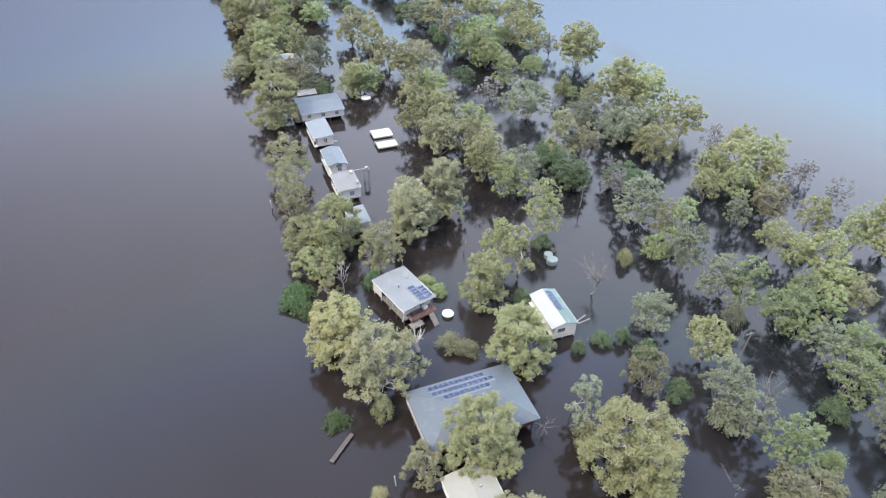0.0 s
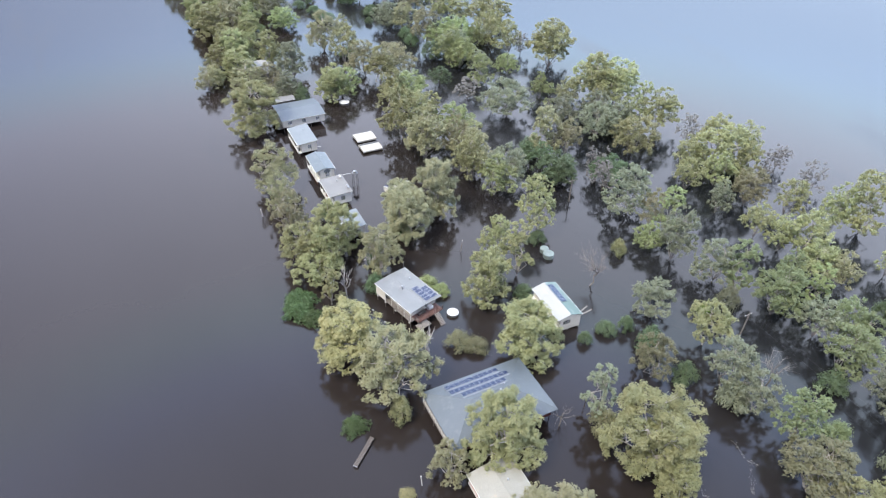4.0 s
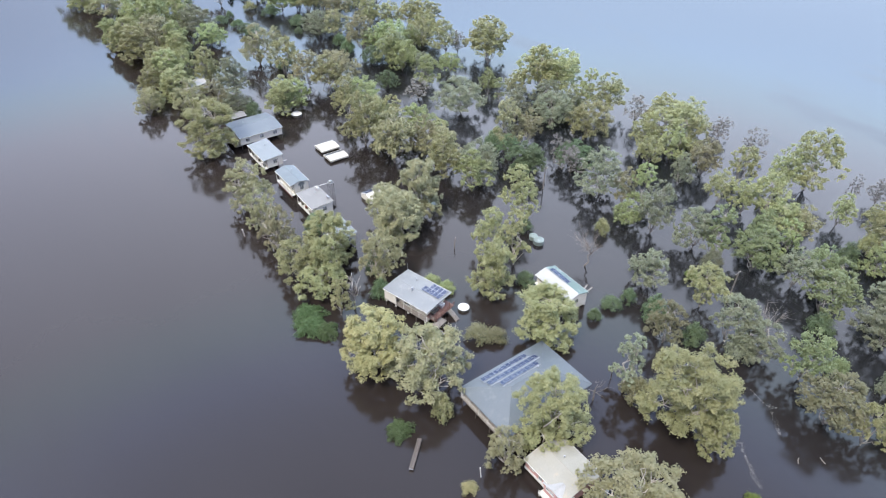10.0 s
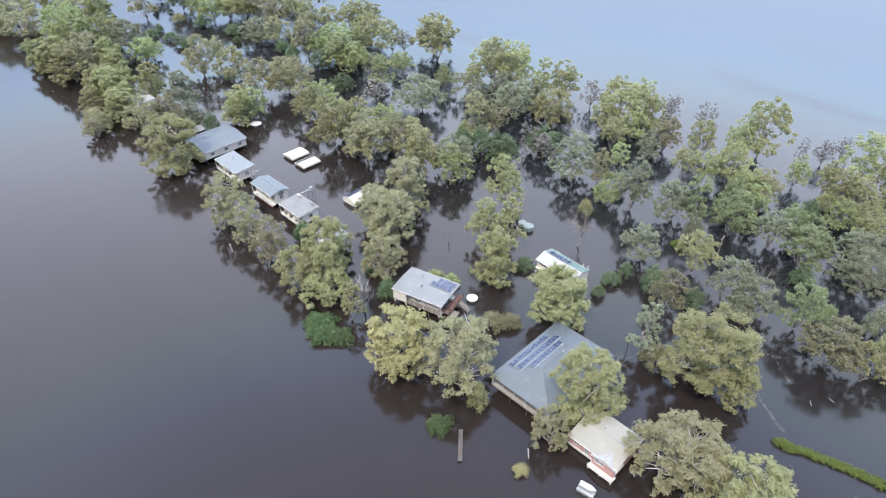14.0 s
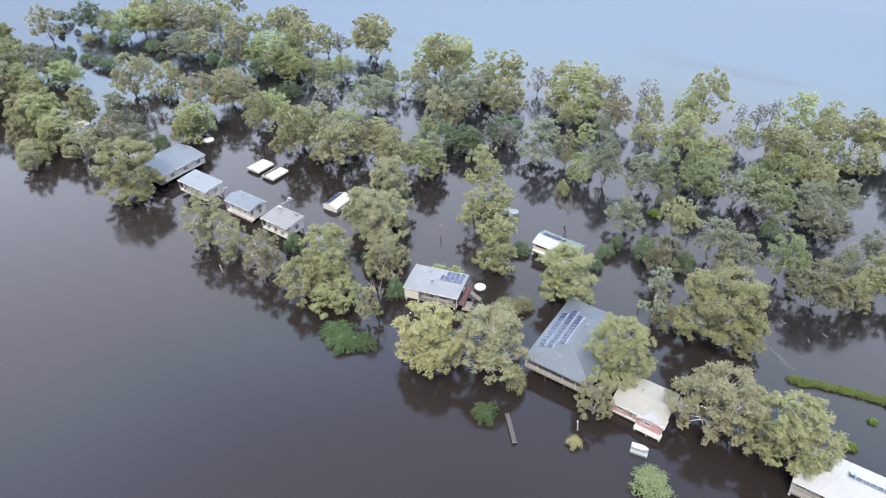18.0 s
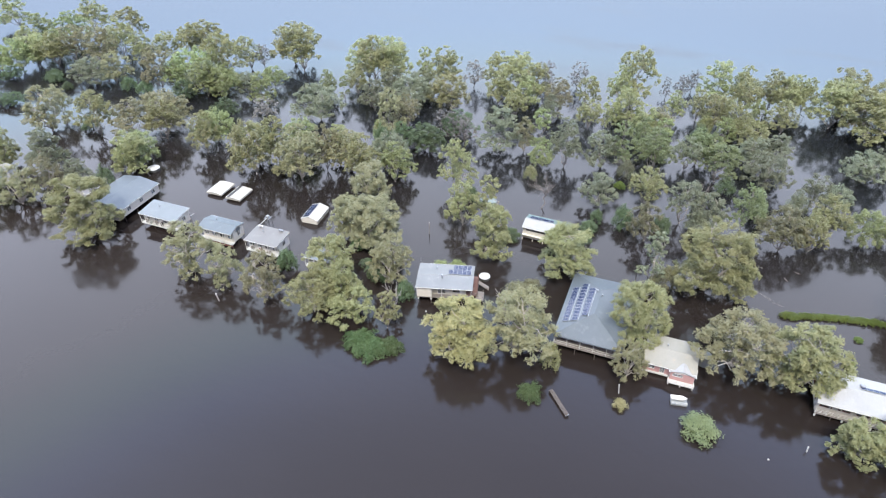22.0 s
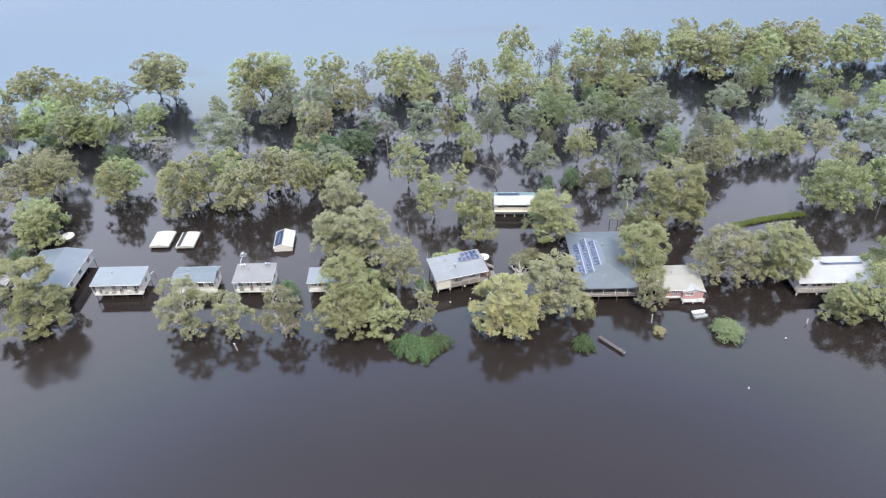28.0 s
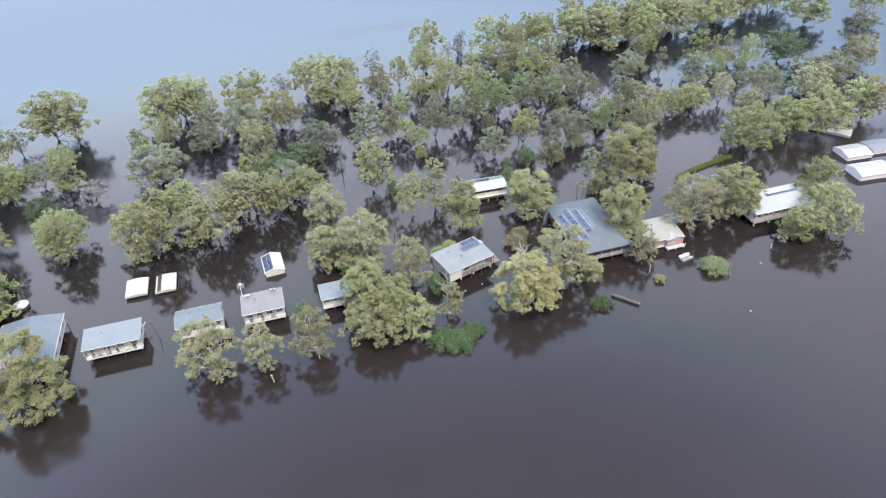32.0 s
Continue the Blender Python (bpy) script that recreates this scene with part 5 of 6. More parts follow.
# some far crowns swap brown for paler olive, with haze put into the colour
gum(125.1, 230.2, 14.1, 7.3, "o")
gum(42.1, 230.6, 12.8, 5.4, "s")
gum(14.8, 231.5, 6.8, 3.7, "y")
gum(109.8, 232.4, 12.4, 8.0, "g")
gum(64.5, 232.9, 14.9, 5.7, "y")
gum(102.8, 233.6, 11.1, 5.1, "g")
gum(24.5, 236.4, 11.1, 5.5, "y")
gum(99.4, 238.6, 15.8, 5.5, "p")
gum(15.8, 238.6, 7.0, 3.6, "p")
gum(66.7, 238.9, 5.4, 3.3, "d")
gum(95.4, 242.2, 5.4, 3.3, "d")
gum(37.8, 242.7, 13.4, 4.6, "y")
gum(135.6, 244.7, 14.0, 7.0, "y")
gum(18.6, 246.1, 9.8, 4.3, "y")
gum(26.2, 248.7, 13.6, 5.0, "o")
gum(131.2, 249.1, 13.2, 6.4, "y")
gum(31.9, 249.9, 11.4, 3.4, "o")
gum(60.7, 250.7, 15.0, 6.6, "p")
gum(96.6, 251.2, 5.4, 3.1, "d")
gum(69.8, 255.0, 11.5, 3.7, "p")
gum(25.6, 255.5, 12.5, 6.5, "y")
gum(124.2, 256.0, 11.3, 5.4, "o")
gum(99.2, 258.0, 12.3, 5.4, "p")
gum(118.1, 263.1, 12.9, 4.6, "o")
gum(94.7, 265.7, 10.5, 7.2, "s")
gum(36.2, 268.5, 11.9, 4.5, "y")
gum(88.1, 272.2, 3.4, 2.0, "d")
gum(108.3, 273.1, 16.9, 6.4, "p")
gum(23.1, 276.8, 14.2, 7.0, "y")
gum(37.7, 277.1, 13.0, 5.4, "g")
gum(121.8, 277.6, 14.5, 5.9, "o")
gum(51.8, 278.8, 9.4, 6.2, "g")
gum(71.3, 280.5, 4.0, 4.0, "d")
gum(52.4, 280.9, 6.8, 4.2, "d")
gum(91.3, 281.4, 4.1, 2.6, "d")
gum(32.6, 283.5, 15.1, 8.2, "b")
gum(93.9, 285.0, 4.0, 3.5, "d")
gum(70.3, 285.8, 4.1, 3.8, "d")
gum(137.5, 286.0, 14.0, 6.6, "y")
gum(109.6, 287.6, 14.7, 6.4, "p")
gum(20.5, 290.5, 11.0, 5.1, "o")
gum(24.6, 291.2, 13.0, 6.6, "o")
gum(52.0, 291.9, 13.1, 7.4, "s")
gum(103.3, 293.4, 13.3, 5.4, "o")
gum(69.9, 294.7, 4.1, 3.1, "d")
gum(109.7, 298.1, 12.0, 6.0, "g")
gum(87.3, 298.8, 5.4, 4.0, "d")
gum(101.6, 301.3, 12.2, 6.6, "o")
gum(19.9, 301.3, 11.0, 4.6, "g")
gum(94.4, 302.0, 12.7, 6.5, "g")
gum(65.8, 304.0, 4.1, 3.2, "d")
gum(48.6, 305.0, 14.0, 7.2, "g")
gum(34.7, 306.2, 16.5, 9.0, "g")
gum(126.4, 306.3, 14.0, 6.6, "g")
gum(105.9, 307.9, 13.4, 5.6, "o")
gum(71.4, 308.0, 4.0, 1.7, "d")
gum(139.6, 308.3, 15.1, 6.6, "o")
gum(92.0, 310.7, 11.9, 4.5, "g")
gum(83.8, 314.6, 4.1, 3.1, "o")
gum(121.9, 319.0, 13.0, 6.6, "g")
gum(37.8, 319.5, 16.5, 9.0, "g")
gum(92.3, 325.8, 12.8, 7.2, "d")
gum(73.5, 327.4, 15.4, 6.2, "p")
gum(86.7, 328.5, 2.0, 1.5, "d")
gum(55.4, 328.7, 13.0, 6.3, "g")
gum(50.6, 333.0, 16.5, 9.0, "o")
gum(81.7, 333.3, 4.0, 1.5, "d")
gum(83.9, 336.3, 2.0, 1.8, "d")
gum(27.6, 337.2, 16.1, 8.7, "p")
gum(90.9, 347.1, 5.4, 3.7, "d")
gum(131.4, 348.2, 14.0, 6.6, "o")
gum(21.4, 355.5, 15.0, 7.0, "o")
gum(43.2, 356.6, 16.5, 9.0, "o")
gum(30.5, 362.2, 16.5, 9.0, "o")
gum(20.5, 376.7, 16.5, 9.0, "o")
gum(156.2, 32.8, 14.5, 4.8, "y")
gum(156.6, 12.1, 14.2, 6.2, "y")
gum(149.7, 6.1, 14.2, 4.9, "y")
gum(151.3, -0.7, 13.7, 5.6, "g")
gum(154.9, -14.9, 14.3, 5.6, "s")
gum(152.4, -19.0, 14.4, 6.0, "g")
gum(155.5, -27.0, 14.0, 5.4, "y")
gum(153.8, -34.0, 15.7, 5.9, "y")
gum(161.2, -36.8, 15.5, 6.0, "p")
gum(155.1, -48.2, 14.2, 5.3, "o")
gum(154.9, -59.1, 13.7, 4.7, "s")
gum(164.5, -61.9, 15.0, 5.7, "o")
gum(158.5, -74.9, 14.5, 4.9, "s")
gum(162.8, -80.9, 14.6, 5.5, "s")
gum(155.2, -82.8, 13.8, 4.7, "o")
gum(39.3, 205.6, 8.4, 2.9, "d")

# ---- other plants ----
def willow_model(seed, H, R):
    """A low weeping bush: arching shoots hung with narrow leaves."""
    rng = np.random.default_rng(seed)
    bm = bmesh.new()
    P, T = [], []
    for i in range(95):
        a = i * 2.39996 + rng.normal() * 0.35
        q = rng.uniform(0.3, 1.05) * (0.86 + 0.16 * math.sin(3 * a + seed))
        tip = np.array([math.cos(a) * R * q, math.sin(a) * R * q, rng.uniform(0.1, 0.35) * H])
        mid = np.array([tip[0] * 0.55, tip[1] * 0.55, H * rng.uniform(0.75, 1.1) * (1.15 - 0.45 * q)])
        path = [(1 - s) ** 2 * np.array([0, 0, 0.1]) + 2 * s * (1 - s) * mid * np.array([1, 1, 1.15]) + s * s * tip for s in np.linspace(0, 1, 7)]
        tube(bm, [tuple(p) for p in path], [0.05, 0.045, 0.04, 0.03, 0.025, 0.02, 0.01], 4, False)
        for p, q2 in zip(path[2:], path[3:] + [path[-1] + (path[-1] - path[-2])]):
            for _ in range(11):
                P.append(p + (q2 - p) * rng.uniform() + rng.normal(size=3) * 0.16 * R / 2.5)
                T.append((q2 - p) + rng.normal(size=3) * 0.25)
    P, T = np.array(P), np.array(T)
    T /= np.linalg.norm(T, axis=1)[:, None]
    B = np.cross(T, rng.normal(size=T.shape) + np.array([0, 0, 1.0]))
    B /= np.linalg.norm(B, axis=1)[:, None]
    V = np.stack([P - T * 0.26, P - B * 0.065, P + T * 0.26, P + B * 0.065], 1).reshape(-1, 3)
    crown = bpy.data.meshes.new("crown")
    crown.from_pydata(V.tolist(), [], np.arange(len(V)).reshape(-1, 4).tolist())
    trunk = mesh_of("trunk", tube(bmesh.new(), [(0, 0, -1.2), (0.05, 0, 0.0), (0.1, 0.05, H * 0.3)], [0.2, 0.16, 0.1], 7))
    return dict(H=H, R=R, trunk=trunk, limbs=[mesh_of("shoots", bm)], crown=crown)


WILLOW = [willow_model(91, 3.0, 2.6), willow_model(92, 3.0, 2.6)]
for x, y, H, R, k in ((10.4, 110.6, 3.4, 3.9, 0), (9.6, 107.2, 3.2, 3.6, 1), (11.4, 104.4, 2.6, 3.0, 0), (10.2, 74.2, 2.4, 2.7, 1)):
    plant(WILLOW[k], x, y, H, R, "w", "willow_bush", "low weeping bush with bright green leaves, half under water", "bush", "weeping bushes", BARK_DARK)
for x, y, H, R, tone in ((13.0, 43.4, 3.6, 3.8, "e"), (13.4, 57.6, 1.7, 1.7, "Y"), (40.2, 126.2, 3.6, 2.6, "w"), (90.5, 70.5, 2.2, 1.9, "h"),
                         (48.2, 14.5, 1.0, 1.0, "h"), (39.8, 17.0, 1.5, 1.3, "h"), (38.6, 104.0, 3.4, 2.6, "g"), (40.5, 100.5, 3.0, 2.3, "g"),
                         (36.8, 84.5, 3.8, 3.4, "m"), (39.5, 82.0, 3.4, 2.8, "m"), (70.5, 107.5, 4.4, 2.6, "d"), (31.0, 117.4, 3.6, 2.2, "d")):
    plant(SHRUB[_turn.randrange(4)], x, y, H, R, tone, "bush", "round flooded bush with " + TONE_WORDS[tone], "bush", "flooded bushes", BARK_DARK)


def palm(x, y, H):
    """A small palm: a ringed stem and arching fronds, each with its leaflets."""
    rng = np.random.default_rng(7)
    e = thing("palm", x, y, 0, 20, "small palm with dark green arching fronds", "palm")
    part("trunk", tube(bmesh.new(), [(0, 0, -1), (0.05, 0, H * 0.5), (0.1, 0, H)], [0.2, 0.16, 0.15], 8), BARK_DARK, e)
    for i in range(14):
        a, r = i * 2.4, rng.uniform(1.7, 2.4)
        fb = bmesh.new()
        pts = [Vector((math.cos(a) * r * s, math.sin(a) * r * s, H + 0.9 * math.sin(2.2 * s) * rng.uniform(0.8, 1.1) - 0.9 * s * s)) for s in (0, 0.25, 0.5, 0.75, 1)]
        tube(fb, pts, [0.04, 0.035, 0.03, 0.02, 0.01], 4, False)
        side = Vector((-math.sin(a), math.cos(a), 0))
        for p, q in zip(pts, pts[1:]):
            for s in (0.2, 0.5, 0.8):
                c = p + (q - p) * s
                d = (q - p).normalized() * 0.2
                for sg in (-1, 1):
                    t = c + side * sg * 0.5 + d * 1.4 + Vector((0, 0, -0.18))
                    fb.faces.new([fb.verts.new(v) for v in (c - d * 0.3, t, c + d * 0.3)])
        part("frond", fb, LEAF["d"], e)


palm(30.9, 117.9, 2.2)
palm(33.2, 120.5, 1.8)


def dead_tree(x, y, H, R, seed, twigs, label, trunk_r=0.22, bark=BARK_DEAD):
    """A leafless tree: a crooked trunk, boughs and many thin twigs."""
    rng = np.random.default_rng(seed)
    e = thing("dead_tree", x, y, 0, 0, label, "dead tree", "dead trees")
    top = np.array([rng.normal() * 0.06 * H, rng.normal() * 0.06 * H, H * 0.5])
    part("trunk", tube(bmesh.new(), bent(rng, (0, 0, -1.2), tuple(top), 4, 0.08), [trunk_r * 1.3, trunk_r * 1.1, trunk_r, trunk_r * 0.85, trunk_r * 0.7], 8), bark, e, smooth=True)
    for i in range(7):
        a = i * 0.9 + rng.uniform(-0.3, 0.3)
        tip = np.array([math.cos(a) * R * rng.uniform(0.5, 1), math.sin(a) * R * rng.uniform(0.5, 1), H * rng.uniform(0.75, 1.0)])
        st = top * rng.uniform(0.7, 1.0)
        bm = bmesh.new()
        pts = bent(rng, tuple(st), tuple(tip), 4, 0.16)
        tube(bm, pts, [trunk_r * 0.5, trunk_r * 0.38, trunk_r * 0.28, trunk_r * 0.18, trunk_r * 0.06], 5)
        for j in range(twigs):
            s = np.array(pts[1 + j % 3]) + rng.normal(size=3) * 0.05
            t = s + (tip - st) * 0.35 * rng.uniform(0.5, 1.2) + rng.normal(size=3) * R * 0.26
            tube(bm, bent(rng, tuple(s), tuple(t), 2, 0.12), [trunk_r * 0.17, trunk_r * 0.1, trunk_r * 0.04], 4, False)
        part("bough", bm, bark, e, smooth=True)


dead_tree(72.6, 88.6, 8.8, 4.0, 3, 22, "bare grey dead tree standing in open floodwater", 0.15, BARK_GREY)
dead_tree(30.2, 85.6, 5.6, 2.2, 4, 4, "bleached dead gum stump with short broken boughs", 0.42)
dead_tree(20.5, 107.6, 9.0, 2.6, 5, 5, "bleached dead branches beside a leafy gum", 0.18)
dead_tree(44.5, 58.5, 4.2, 3.4, 6, 3, "low bare branching snag beside the big house", 0.11, BARK_GREY)
dead_tree(87.5, 49.5, 8.0, 3.4, 8, 8, "grey leafless tree among flooded gums", 0.14, BARK_GREY)
dead_tree(14.6, 136.8, 4.6, 2.8, 9, 5, "bleached low branches under a gum", 0.16)


# ---- jetty, boat, posts, buoys ----
def jetty():
    j = thing("jetty", 9.95, 68.4, 0, 41.8, "small weathered timber jetty just clear of the water", "jetty")
    pm = mesh_of("plank", boxed(-0.085, 0.085, -0.4, 0.4, 0, 0.045, bevel=0.008))
    pm.materials.append(TIMBER_DARK)
    for i in range(33):
        shared("plank", pm, j, pose(-3.12 + i * 0.195, random.uniform(-0.03, 0.03), 0.52 + random.uniform(-0.008, 0.008), 0, 0, random.uniform(-0.8, 0.8)))
    for y in (-0.3, 0.3):
        part("bearer", boxed(-3.2, 3.2, y - 0.06, y + 0.06, 0.36, 0.519), TIMBER, j)
    for x in (-3.1, -1.0, 1.1, 3.1):
        for y in (-0.3, 0.3):
            part("pile", tube(bmesh.new(), [(x, y, -1.5), (x, y, 0.36)], [0.09, 0.09], 8), TIMBER_DARK, j)
    part("edge_board", boxed(-3.26, -3.22, -0.4, 0.4, 0.40, 0.60), STEEL, j)


jetty()


def hull(bm, L, W, D, sheer=0.12):
    """An open dinghy's shell: an outer and an inner skin joined at the gunwale."""
    def skin(k, drop):
        rows = []
        for i in range(13):
            s = i / 12
            w = W / 2 * k * (1 - max(0, (s - 0.55) / 0.45) ** 2.2) ** 0.8 if s < 1 else 0.02
            z0 = D * (0.0 + 0.55 * max(0, (s - 0.6) / 0.4) ** 2) + drop
            z1 = D + sheer * s * s
            x = -L / 2 + L * s * (0.99 if k < 1 else 1)
            rows.append([bm.verts.new(p) for p in ((x, -max(w, 0.02), z1), (x, -max(w, 0.02) * 0.8, z0 + D * 0.25), (x, 0, z0), (x, max(w, 0.02) * 0.8, z0 + D * 0.25), (x, max(w, 0.02), z1))])
        for r, q in zip(rows, rows[1:]):
            for c in range(4):
                bm.faces.new((r[c], r[c + 1], q[c + 1], q[c]))
        bm.faces.new(rows[0])
        return rows
    o, n = skin(1, 0), skin(0.93, 0.05)
    for i in range(12):
        for c in (0, 4):
            bm.faces.new((o[i][c], o[i + 1][c], n[i + 1][c], n[i][c]))
    return bm


d = thing("dinghy", 18.8, 47.55, 0.45, -80, "small white dinghy lying on a floating pontoon", "boat")
part("hull", hull(bmesh.new(), 3.0, 1.05, 0.4), WHITE_PLASTIC, d, smooth=True)
for x in (-0.9, 0.4):
    part("thwart", boxed(x - 0.13, x + 0.13, -0.42, 0.42, 0.26, 0.30), WHITE_PLASTIC, d)
p = thing("pontoon", 17.95, 47.4, 0, -80, "grey floating pontoon with a low railing", "pontoon")
part("float", boxed(-1.5, 1.5, -0.4, 0.95, -0.1, 0.42, bevel=0.05), TANK_GREY, p)
railing(p, (-1.42, -0.35), (1.42, -0.35), 0.42, TRIM_WHITE, 0.5, 1.0, 2)

for x, y in ((-1.9, 44.4), (24.4, 101.6), (25.4, 97.1), (11.1, 31.8)):
    q = thing("buoy", x, y, 0, 0, "small round white mooring buoy afloat", "buoy", "white buoys")
    part("float", lathe(bmesh.new(), [(0.04, -0.1), (0.16, -0.04), (0.2, 0.07), (0.17, 0.19), (0.07, 0.26), (0.03, 0.31)], 14), WHITE_PLASTIC, q, smooth=True)
    part("ring", lathe(bmesh.new(), [(0.025, 0.3), (0.045, 0.34), (0.025, 0.38)], 8), STEEL, q)


def mooring_post(x, y, h, lean, label, material=TIMBER, r=0.11):
    m = thing("post", x, y, 0, 0, label, "post", "posts in the water")
    t = (math.cos(lean) * 0.12 * h, math.sin(lean) * 0.12 * h, h)
    part("shaft", tube(bmesh.new(), [(0, 0, -1.5), (0, 0, 0), t], [r, r, r * 0.9], 8), material, m)
    part("head", lathe(bmesh.new(), [(r * 1.1, 0), (r * 1.15, 0.08), (r * 0.6, 0.14)], 8), TRIM_WHITE, m).matrix_basis = pose(*t)


mooring_post(16.6, 58.3, 2.4, 2.0, "leaning white-topped timber post", TRIM_WHITE)
mooring_post(11.0, 146.6, 2.2, 2.6, "bleached leaning post in the river", BARK_DEAD, 0.16)
mooring_post(15.2, 25.6, 1.2, 0.4, "short white-topped post in the river", TRIM_WHITE)
mooring_post(31.3, 169.4, 5.0, 1.2, "thin dark pole leaning out of the water", TIMBER_DARK, 0.07)
mooring_post(51.4, 112.0, 3.2, 0.3, "slim grey timber pole in open water", TIMBER, 0.1)
mooring_post(48.4, 77.6, 4.0, 0.3, "slim dark timber pole in open water", TIMBER_DARK, 0.08)
mooring_post(38.2, 24.0, 4.5, 1.0, "dark timber pole behind the flooded house", TIMBER_DARK, 0.1)
mooring_post(52.4, 57.8, 4.2, 0.5, "dark timber pole behind the big house", TIMBER_DARK, 0.1)
mooring_post(51.2, 60.2, 3.8, 0.9, "dark timber pole behind the big house", TIMBER_DARK, 0.1)
mooring_post(52.0, -8.4, 5.0, 0.2, "pale leaning pole among flooded trees", TIMBER, 0.09)


# ---- tanks ----
def tank(x, y, r, z, material, label, lid=0.35, base=-1.0, shell=None):
    t = thing("water_tank", x, y, 0, 0, label, "water tank", "water tanks")
    part("shell", lathe(bmesh.new(), [(r, base), (r, z * 0.33), (r * 1.015, z * 0.36), (r, z * 0.4), (r, z * 0.7), (r * 1.015, z * 0.73), (r, z * 0.76), (r, z)], 32), shell or material, t)
    part("lid", lathe(bmesh.new(), [(r * 1.03, z), (r * 1.03, z + 0.06), (r * 0.55, z + lid * 0.75), (r * 0.12, z + lid), (r * 0.1, z + lid + 0.05)], 32), material, t)
    part("hatch", lathe(bmesh.new(), [(0.28, 0), (0.28, 0.1), (0.22, 0.14)], 14), material, t).matrix_basis = pose(r * 0.45, 0.1 * r, z + lid * 0.62)


tank(39.8, 93.2, 1.25, 0.6, WHITE_PLASTIC, "round dark water tank with a white lid beside the raised house", 0.14, -1.0, TANK_DARK)
tank(52.1, 200.9, 1.7, 0.75, WHITE_PLASTIC, "round dark water tank with a cream lid in open floodwater", 0.14, -1.0, TANK_DARK)
tank(70.2, 103.6, 1.05, 1.0, TANK_GREEN, "pale green round water tank, nearly drowned")
tank(70.0, 101.4, 1.3, 1.1, TANK_GREEN, "pale green round water tank, nearly drowned")
tank(58.3, 131.6, 1.6, 0.45, TANK_GREEN, "drowned green tank with its lid just showing")
tank(30.3, 43.9, 1.2, 2.3, TANK_GREY, "grey metal water tank beside the cream cottage")

s = thing("tank_stand", 38.2, 151.0, 0, 0, "narrow grey steel stand with a small zinc tank on top", "tank stand")
for x in (-0.7, 0.7):
    for y in (-0.7, 0.7):
        part("leg", tube(bmesh.new(), [(x, y, -1.5), (x * 0.85, y * 0.85, 4.0)], [0.06, 0.06], 6), STEEL_DULL, s)
for z in (0.5, 1.4, 2.3, 3.2):
    for a, b2 in (((-0.68, -0.68), (0.68, -0.68)), ((0.68, -0.68), (0.68, 0.68)), ((0.68, 0.68), (-0.68, 0.68)), ((-0.68, 0.68), (-0.68, -0.68))):
        part("brace", tube(bmesh.new(), [(*a, z), (*b2, z + 0.5)], [0.035, 0.035], 5), STEEL_DULL, s)
part("platform", boxed(-0.75, 0.75, -0.75, 0.75, 4.0, 4.1), STEEL_DULL, s)
part("tank", lathe(bmesh.new(), [(0.5, 4.11), (0.52, 4.4), (0.5, 4.65), (0.3, 4.8), (0.08, 4.84)], 20), TANK_GREY, s)
part("pipe", tube(bmesh.new(), [(-0.6, 0, 4.2), (-4.4, -0.3, 4.5)], [0.06, 0.06], 6), TRIM_WHITE, s)

# planks afloat behind the shed
for x, y, a in ((66.8, 82.4, 20), (67.0, 81.4, 8)):
    t = thing("floating_plank", x, y, 0.04, a, "pale loose plank afloat beside the shed", "plank", "floating planks")
    part("board", boxed(-1.6, 1.6, -0.16, 0.16, -0.03, 0.05, bevel=0.01), TIMBER, t)
for x, y, a in ((64.0, 28.0, 30), (67.5, 25.5, 70)):
    t = thing("floating_log", x, y, 0, a, "pale driftwood log afloat", "log", "floating logs")
    part("log", tube(bmesh.new(), [(-0.7, 0, 0.02), (0, 0.1, 0.05), (0.7, -0.05, 0.03)], [0.07, 0.10, 0.05], 7), BARK_GREY, t, smooth=True)

# ---- power line ----
def power_pole(x, y, h, lean):
    p = thing("power_pole", x, y, 0, 0, "tall timber power pole with a crossarm standing in water", "power pole", "power poles")
    top = (lean * h, 0, h)
    part("shaft", tube(bmesh.new(), [(0, 0, -1.5), (0, 0, 0), top], [0.17, 0.16, 0.12], 10), TIMBER, p)
    part("crossarm", boxed(-1.0, 1.0, -0.06, 0.06, h - 0.5, h - 0.36), TIMBER, p)
    for dx in (-0.9, 0, 0.9):
        part("insulator", lathe(bmesh.new(), [(0.03, 0), (0.06, 0.05), (0.04, 0.14), (0.06, 0.18), (0.02, 0.24)], 8), WHITE_PLASTIC, p).matrix_basis = pose(dx, 0, h - 0.36)
    return Vector((x, y, h - 0.15))


ends = [power_pole(88.6, 119.5, 7.0, 0.0), power_pole(91.6, 61.0, 7.6, 0.03), power_pole(95.5, 4.0, 7.4, 0.0)]
for a, b2 in zip(ends, ends[1:]):
    for dx in (-0.9, 0.9):
        w = thing("power_line", 0, 0, 0, 0, "thin dark overhead cable between timber poles", "cable", "overhead cables")
        pts = [a.lerp(b2, i / 14) + Vector((dx, 0, -1.1 * math.sin(math.pi * i / 14))) for i in range(15)]
        part("cable", tube(bmesh.new(), pts, [0.012] * 15, 4), BLACK_RUBBER, w)

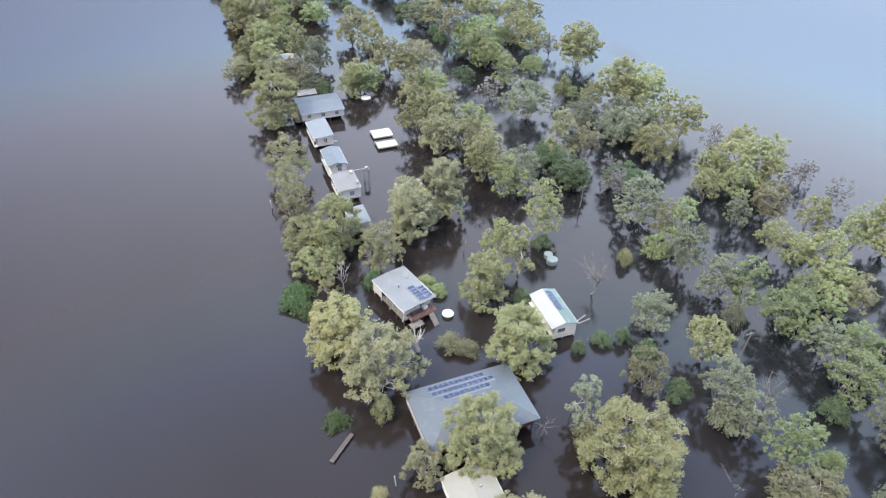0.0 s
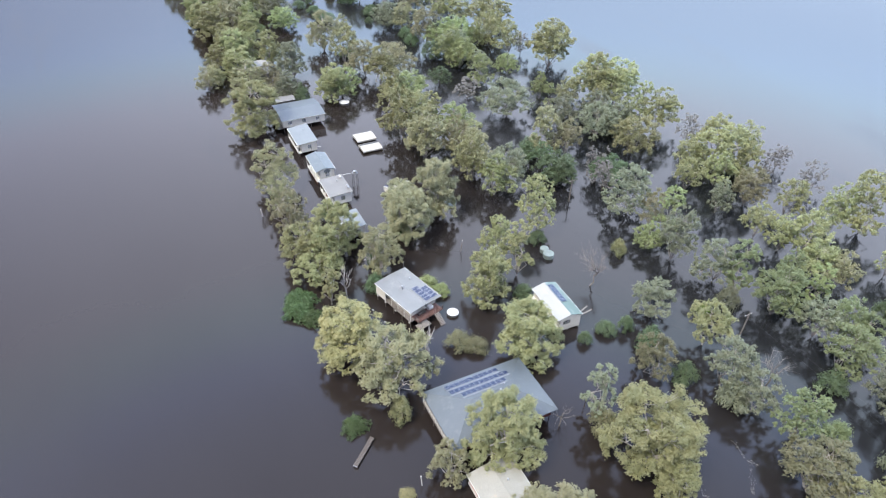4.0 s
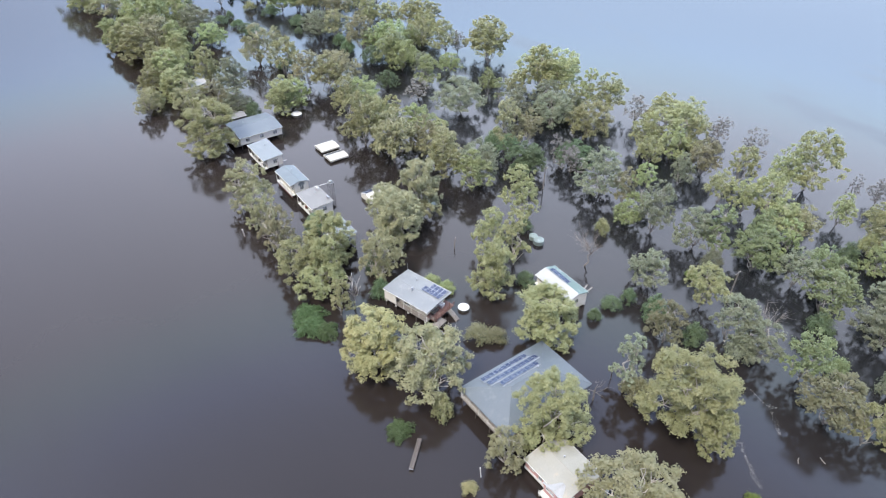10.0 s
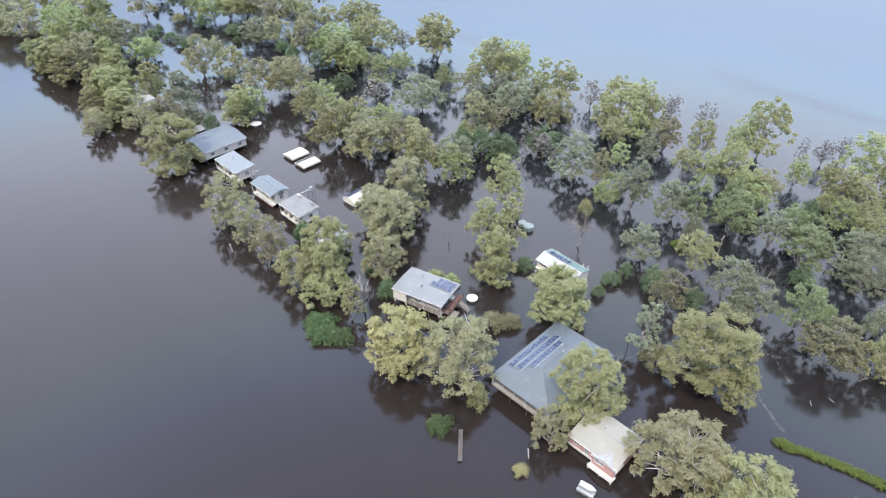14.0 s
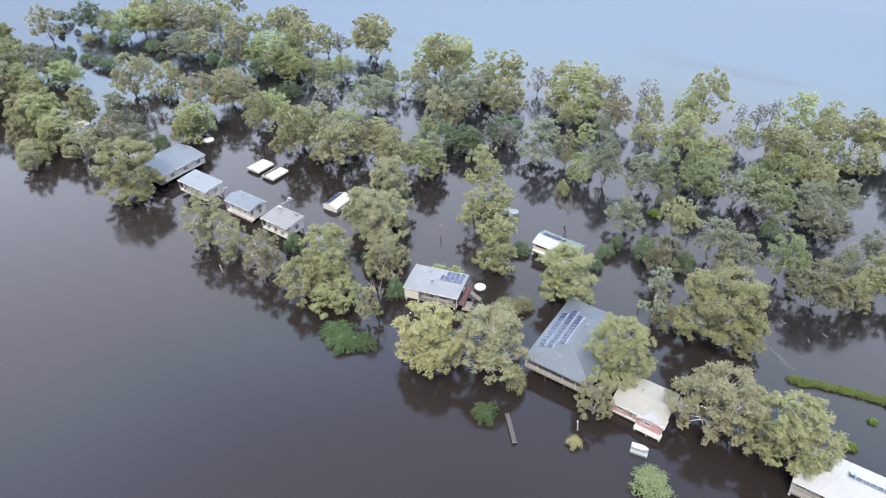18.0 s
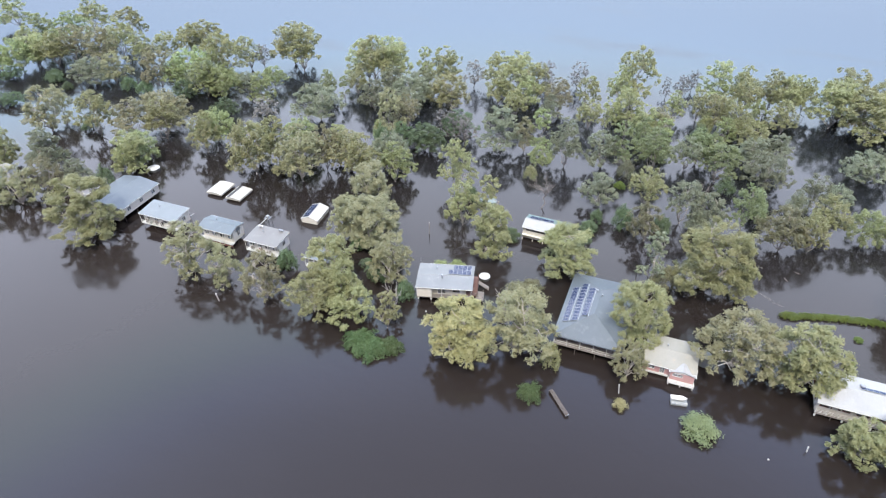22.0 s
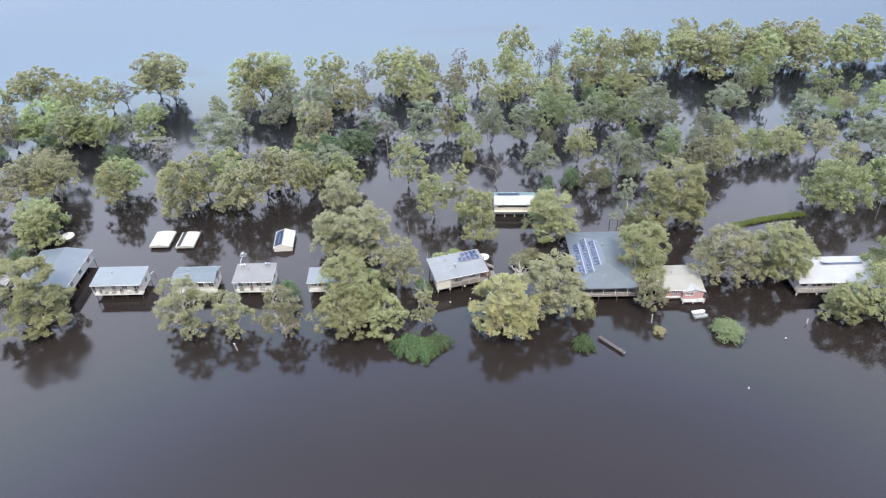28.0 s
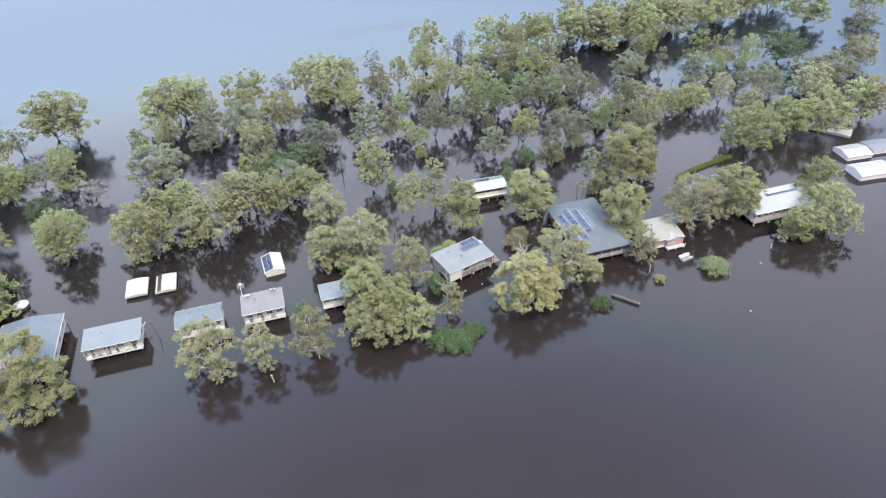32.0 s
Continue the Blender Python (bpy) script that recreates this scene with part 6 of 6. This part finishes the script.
# ---- hedge: a drowned row of shrubs, its top just showing ----
def hedge():
    rng = np.random.default_rng(21)
    cen, rad = [], []
    for i in range(46):
        s = i / 45
        # a gentle arc from one end to the other
        x = 50.4 + 7.4 * s - 2.6 * s * s + rng.normal() * 0.22
        y = 28.6 - 19.6 * s + rng.normal() * 0.2
        r = rng.uniform(0.62, 0.85)
        cen.append(np.array([x, y, 0.25]))
        rad.append(r)
    h = thing("hedge", 53.5, 19.0, 0, 0, "long drowned hedge with yellow-green leaves on top", "hedge")
    cen = [c - np.array([53.5, 19.0, 0]) for c in cen]
    crown = new("foliage", leaf_mesh("foliage", rng, cen, rad, (0.17, 0.1), 0.9, 0.85, 0.5))
    crown.data.materials.append(LEAF["h"])
    crown.parent = h
    bm = bmesh.new()
    tube(bm, [tuple(c * np.array([1, 1, 0]) + np.array([0, 0, -0.1])) for c in cen[::3]], [0.3] * len(cen[::3]), 6)
    part("stems", bm, BARK_DARK, h)


hedge()


# ---- drift lines: flecks of bark and foam that the current has drawn out ----
def drift_line(x0, y0, x1, y1, count, seed):
    rng = np.random.default_rng(seed)
    V, Q = [], []
    for i in range(count):
        s = rng.uniform()
        w = 0.5 + 0.5 * math.sin(9 * s + seed)
        c = np.array([x0 + (x1 - x0) * s, y0 + (y1 - y0) * s]) + rng.normal(size=2) * (0.10 + 0.25 * w) + 0.5 * math.sin(5 * s + seed)
        a, r = rng.uniform(0, 3.14), rng.uniform(0.05, 0.16)
        u = np.array([math.cos(a), math.sin(a)]) * r
        v = np.array([-u[1], u[0]]) * 0.5
        k = len(V)
        V += [(*(c - u), 0.012), (*(c - v), 0.012), (*(c + u), 0.012), (*(c + v), 0.012), (*c, 0.04)]
        Q += [(k, k + 1, k + 4), (k + 1, k + 2, k + 4), (k + 2, k + 3, k + 4), (k + 3, k, k + 4)]
    me = bpy.data.meshes.new("floating_debris")
    me.from_pydata(V, [], Q)
    me.materials.append(FLECKS)
    tagged(new("floating_debris", me), "thin drift line of pale bark flecks on the water", "debris", "drift lines", "stuff")


FLECKS = surface("drift_flecks", (0.10, 0.095, 0.085), (0.17, 0.165, 0.15), 0.8, 0, 0.8, 6, None, None, 0.1)
drift_line(59.0, 37.0, 54.0, 29.0, 150, 1)
drift_line(71.0, 42.0, 71.3, 36.4, 70, 2)
drift_line(66.5, 33.0, 69.5, 36.5, 50, 3)
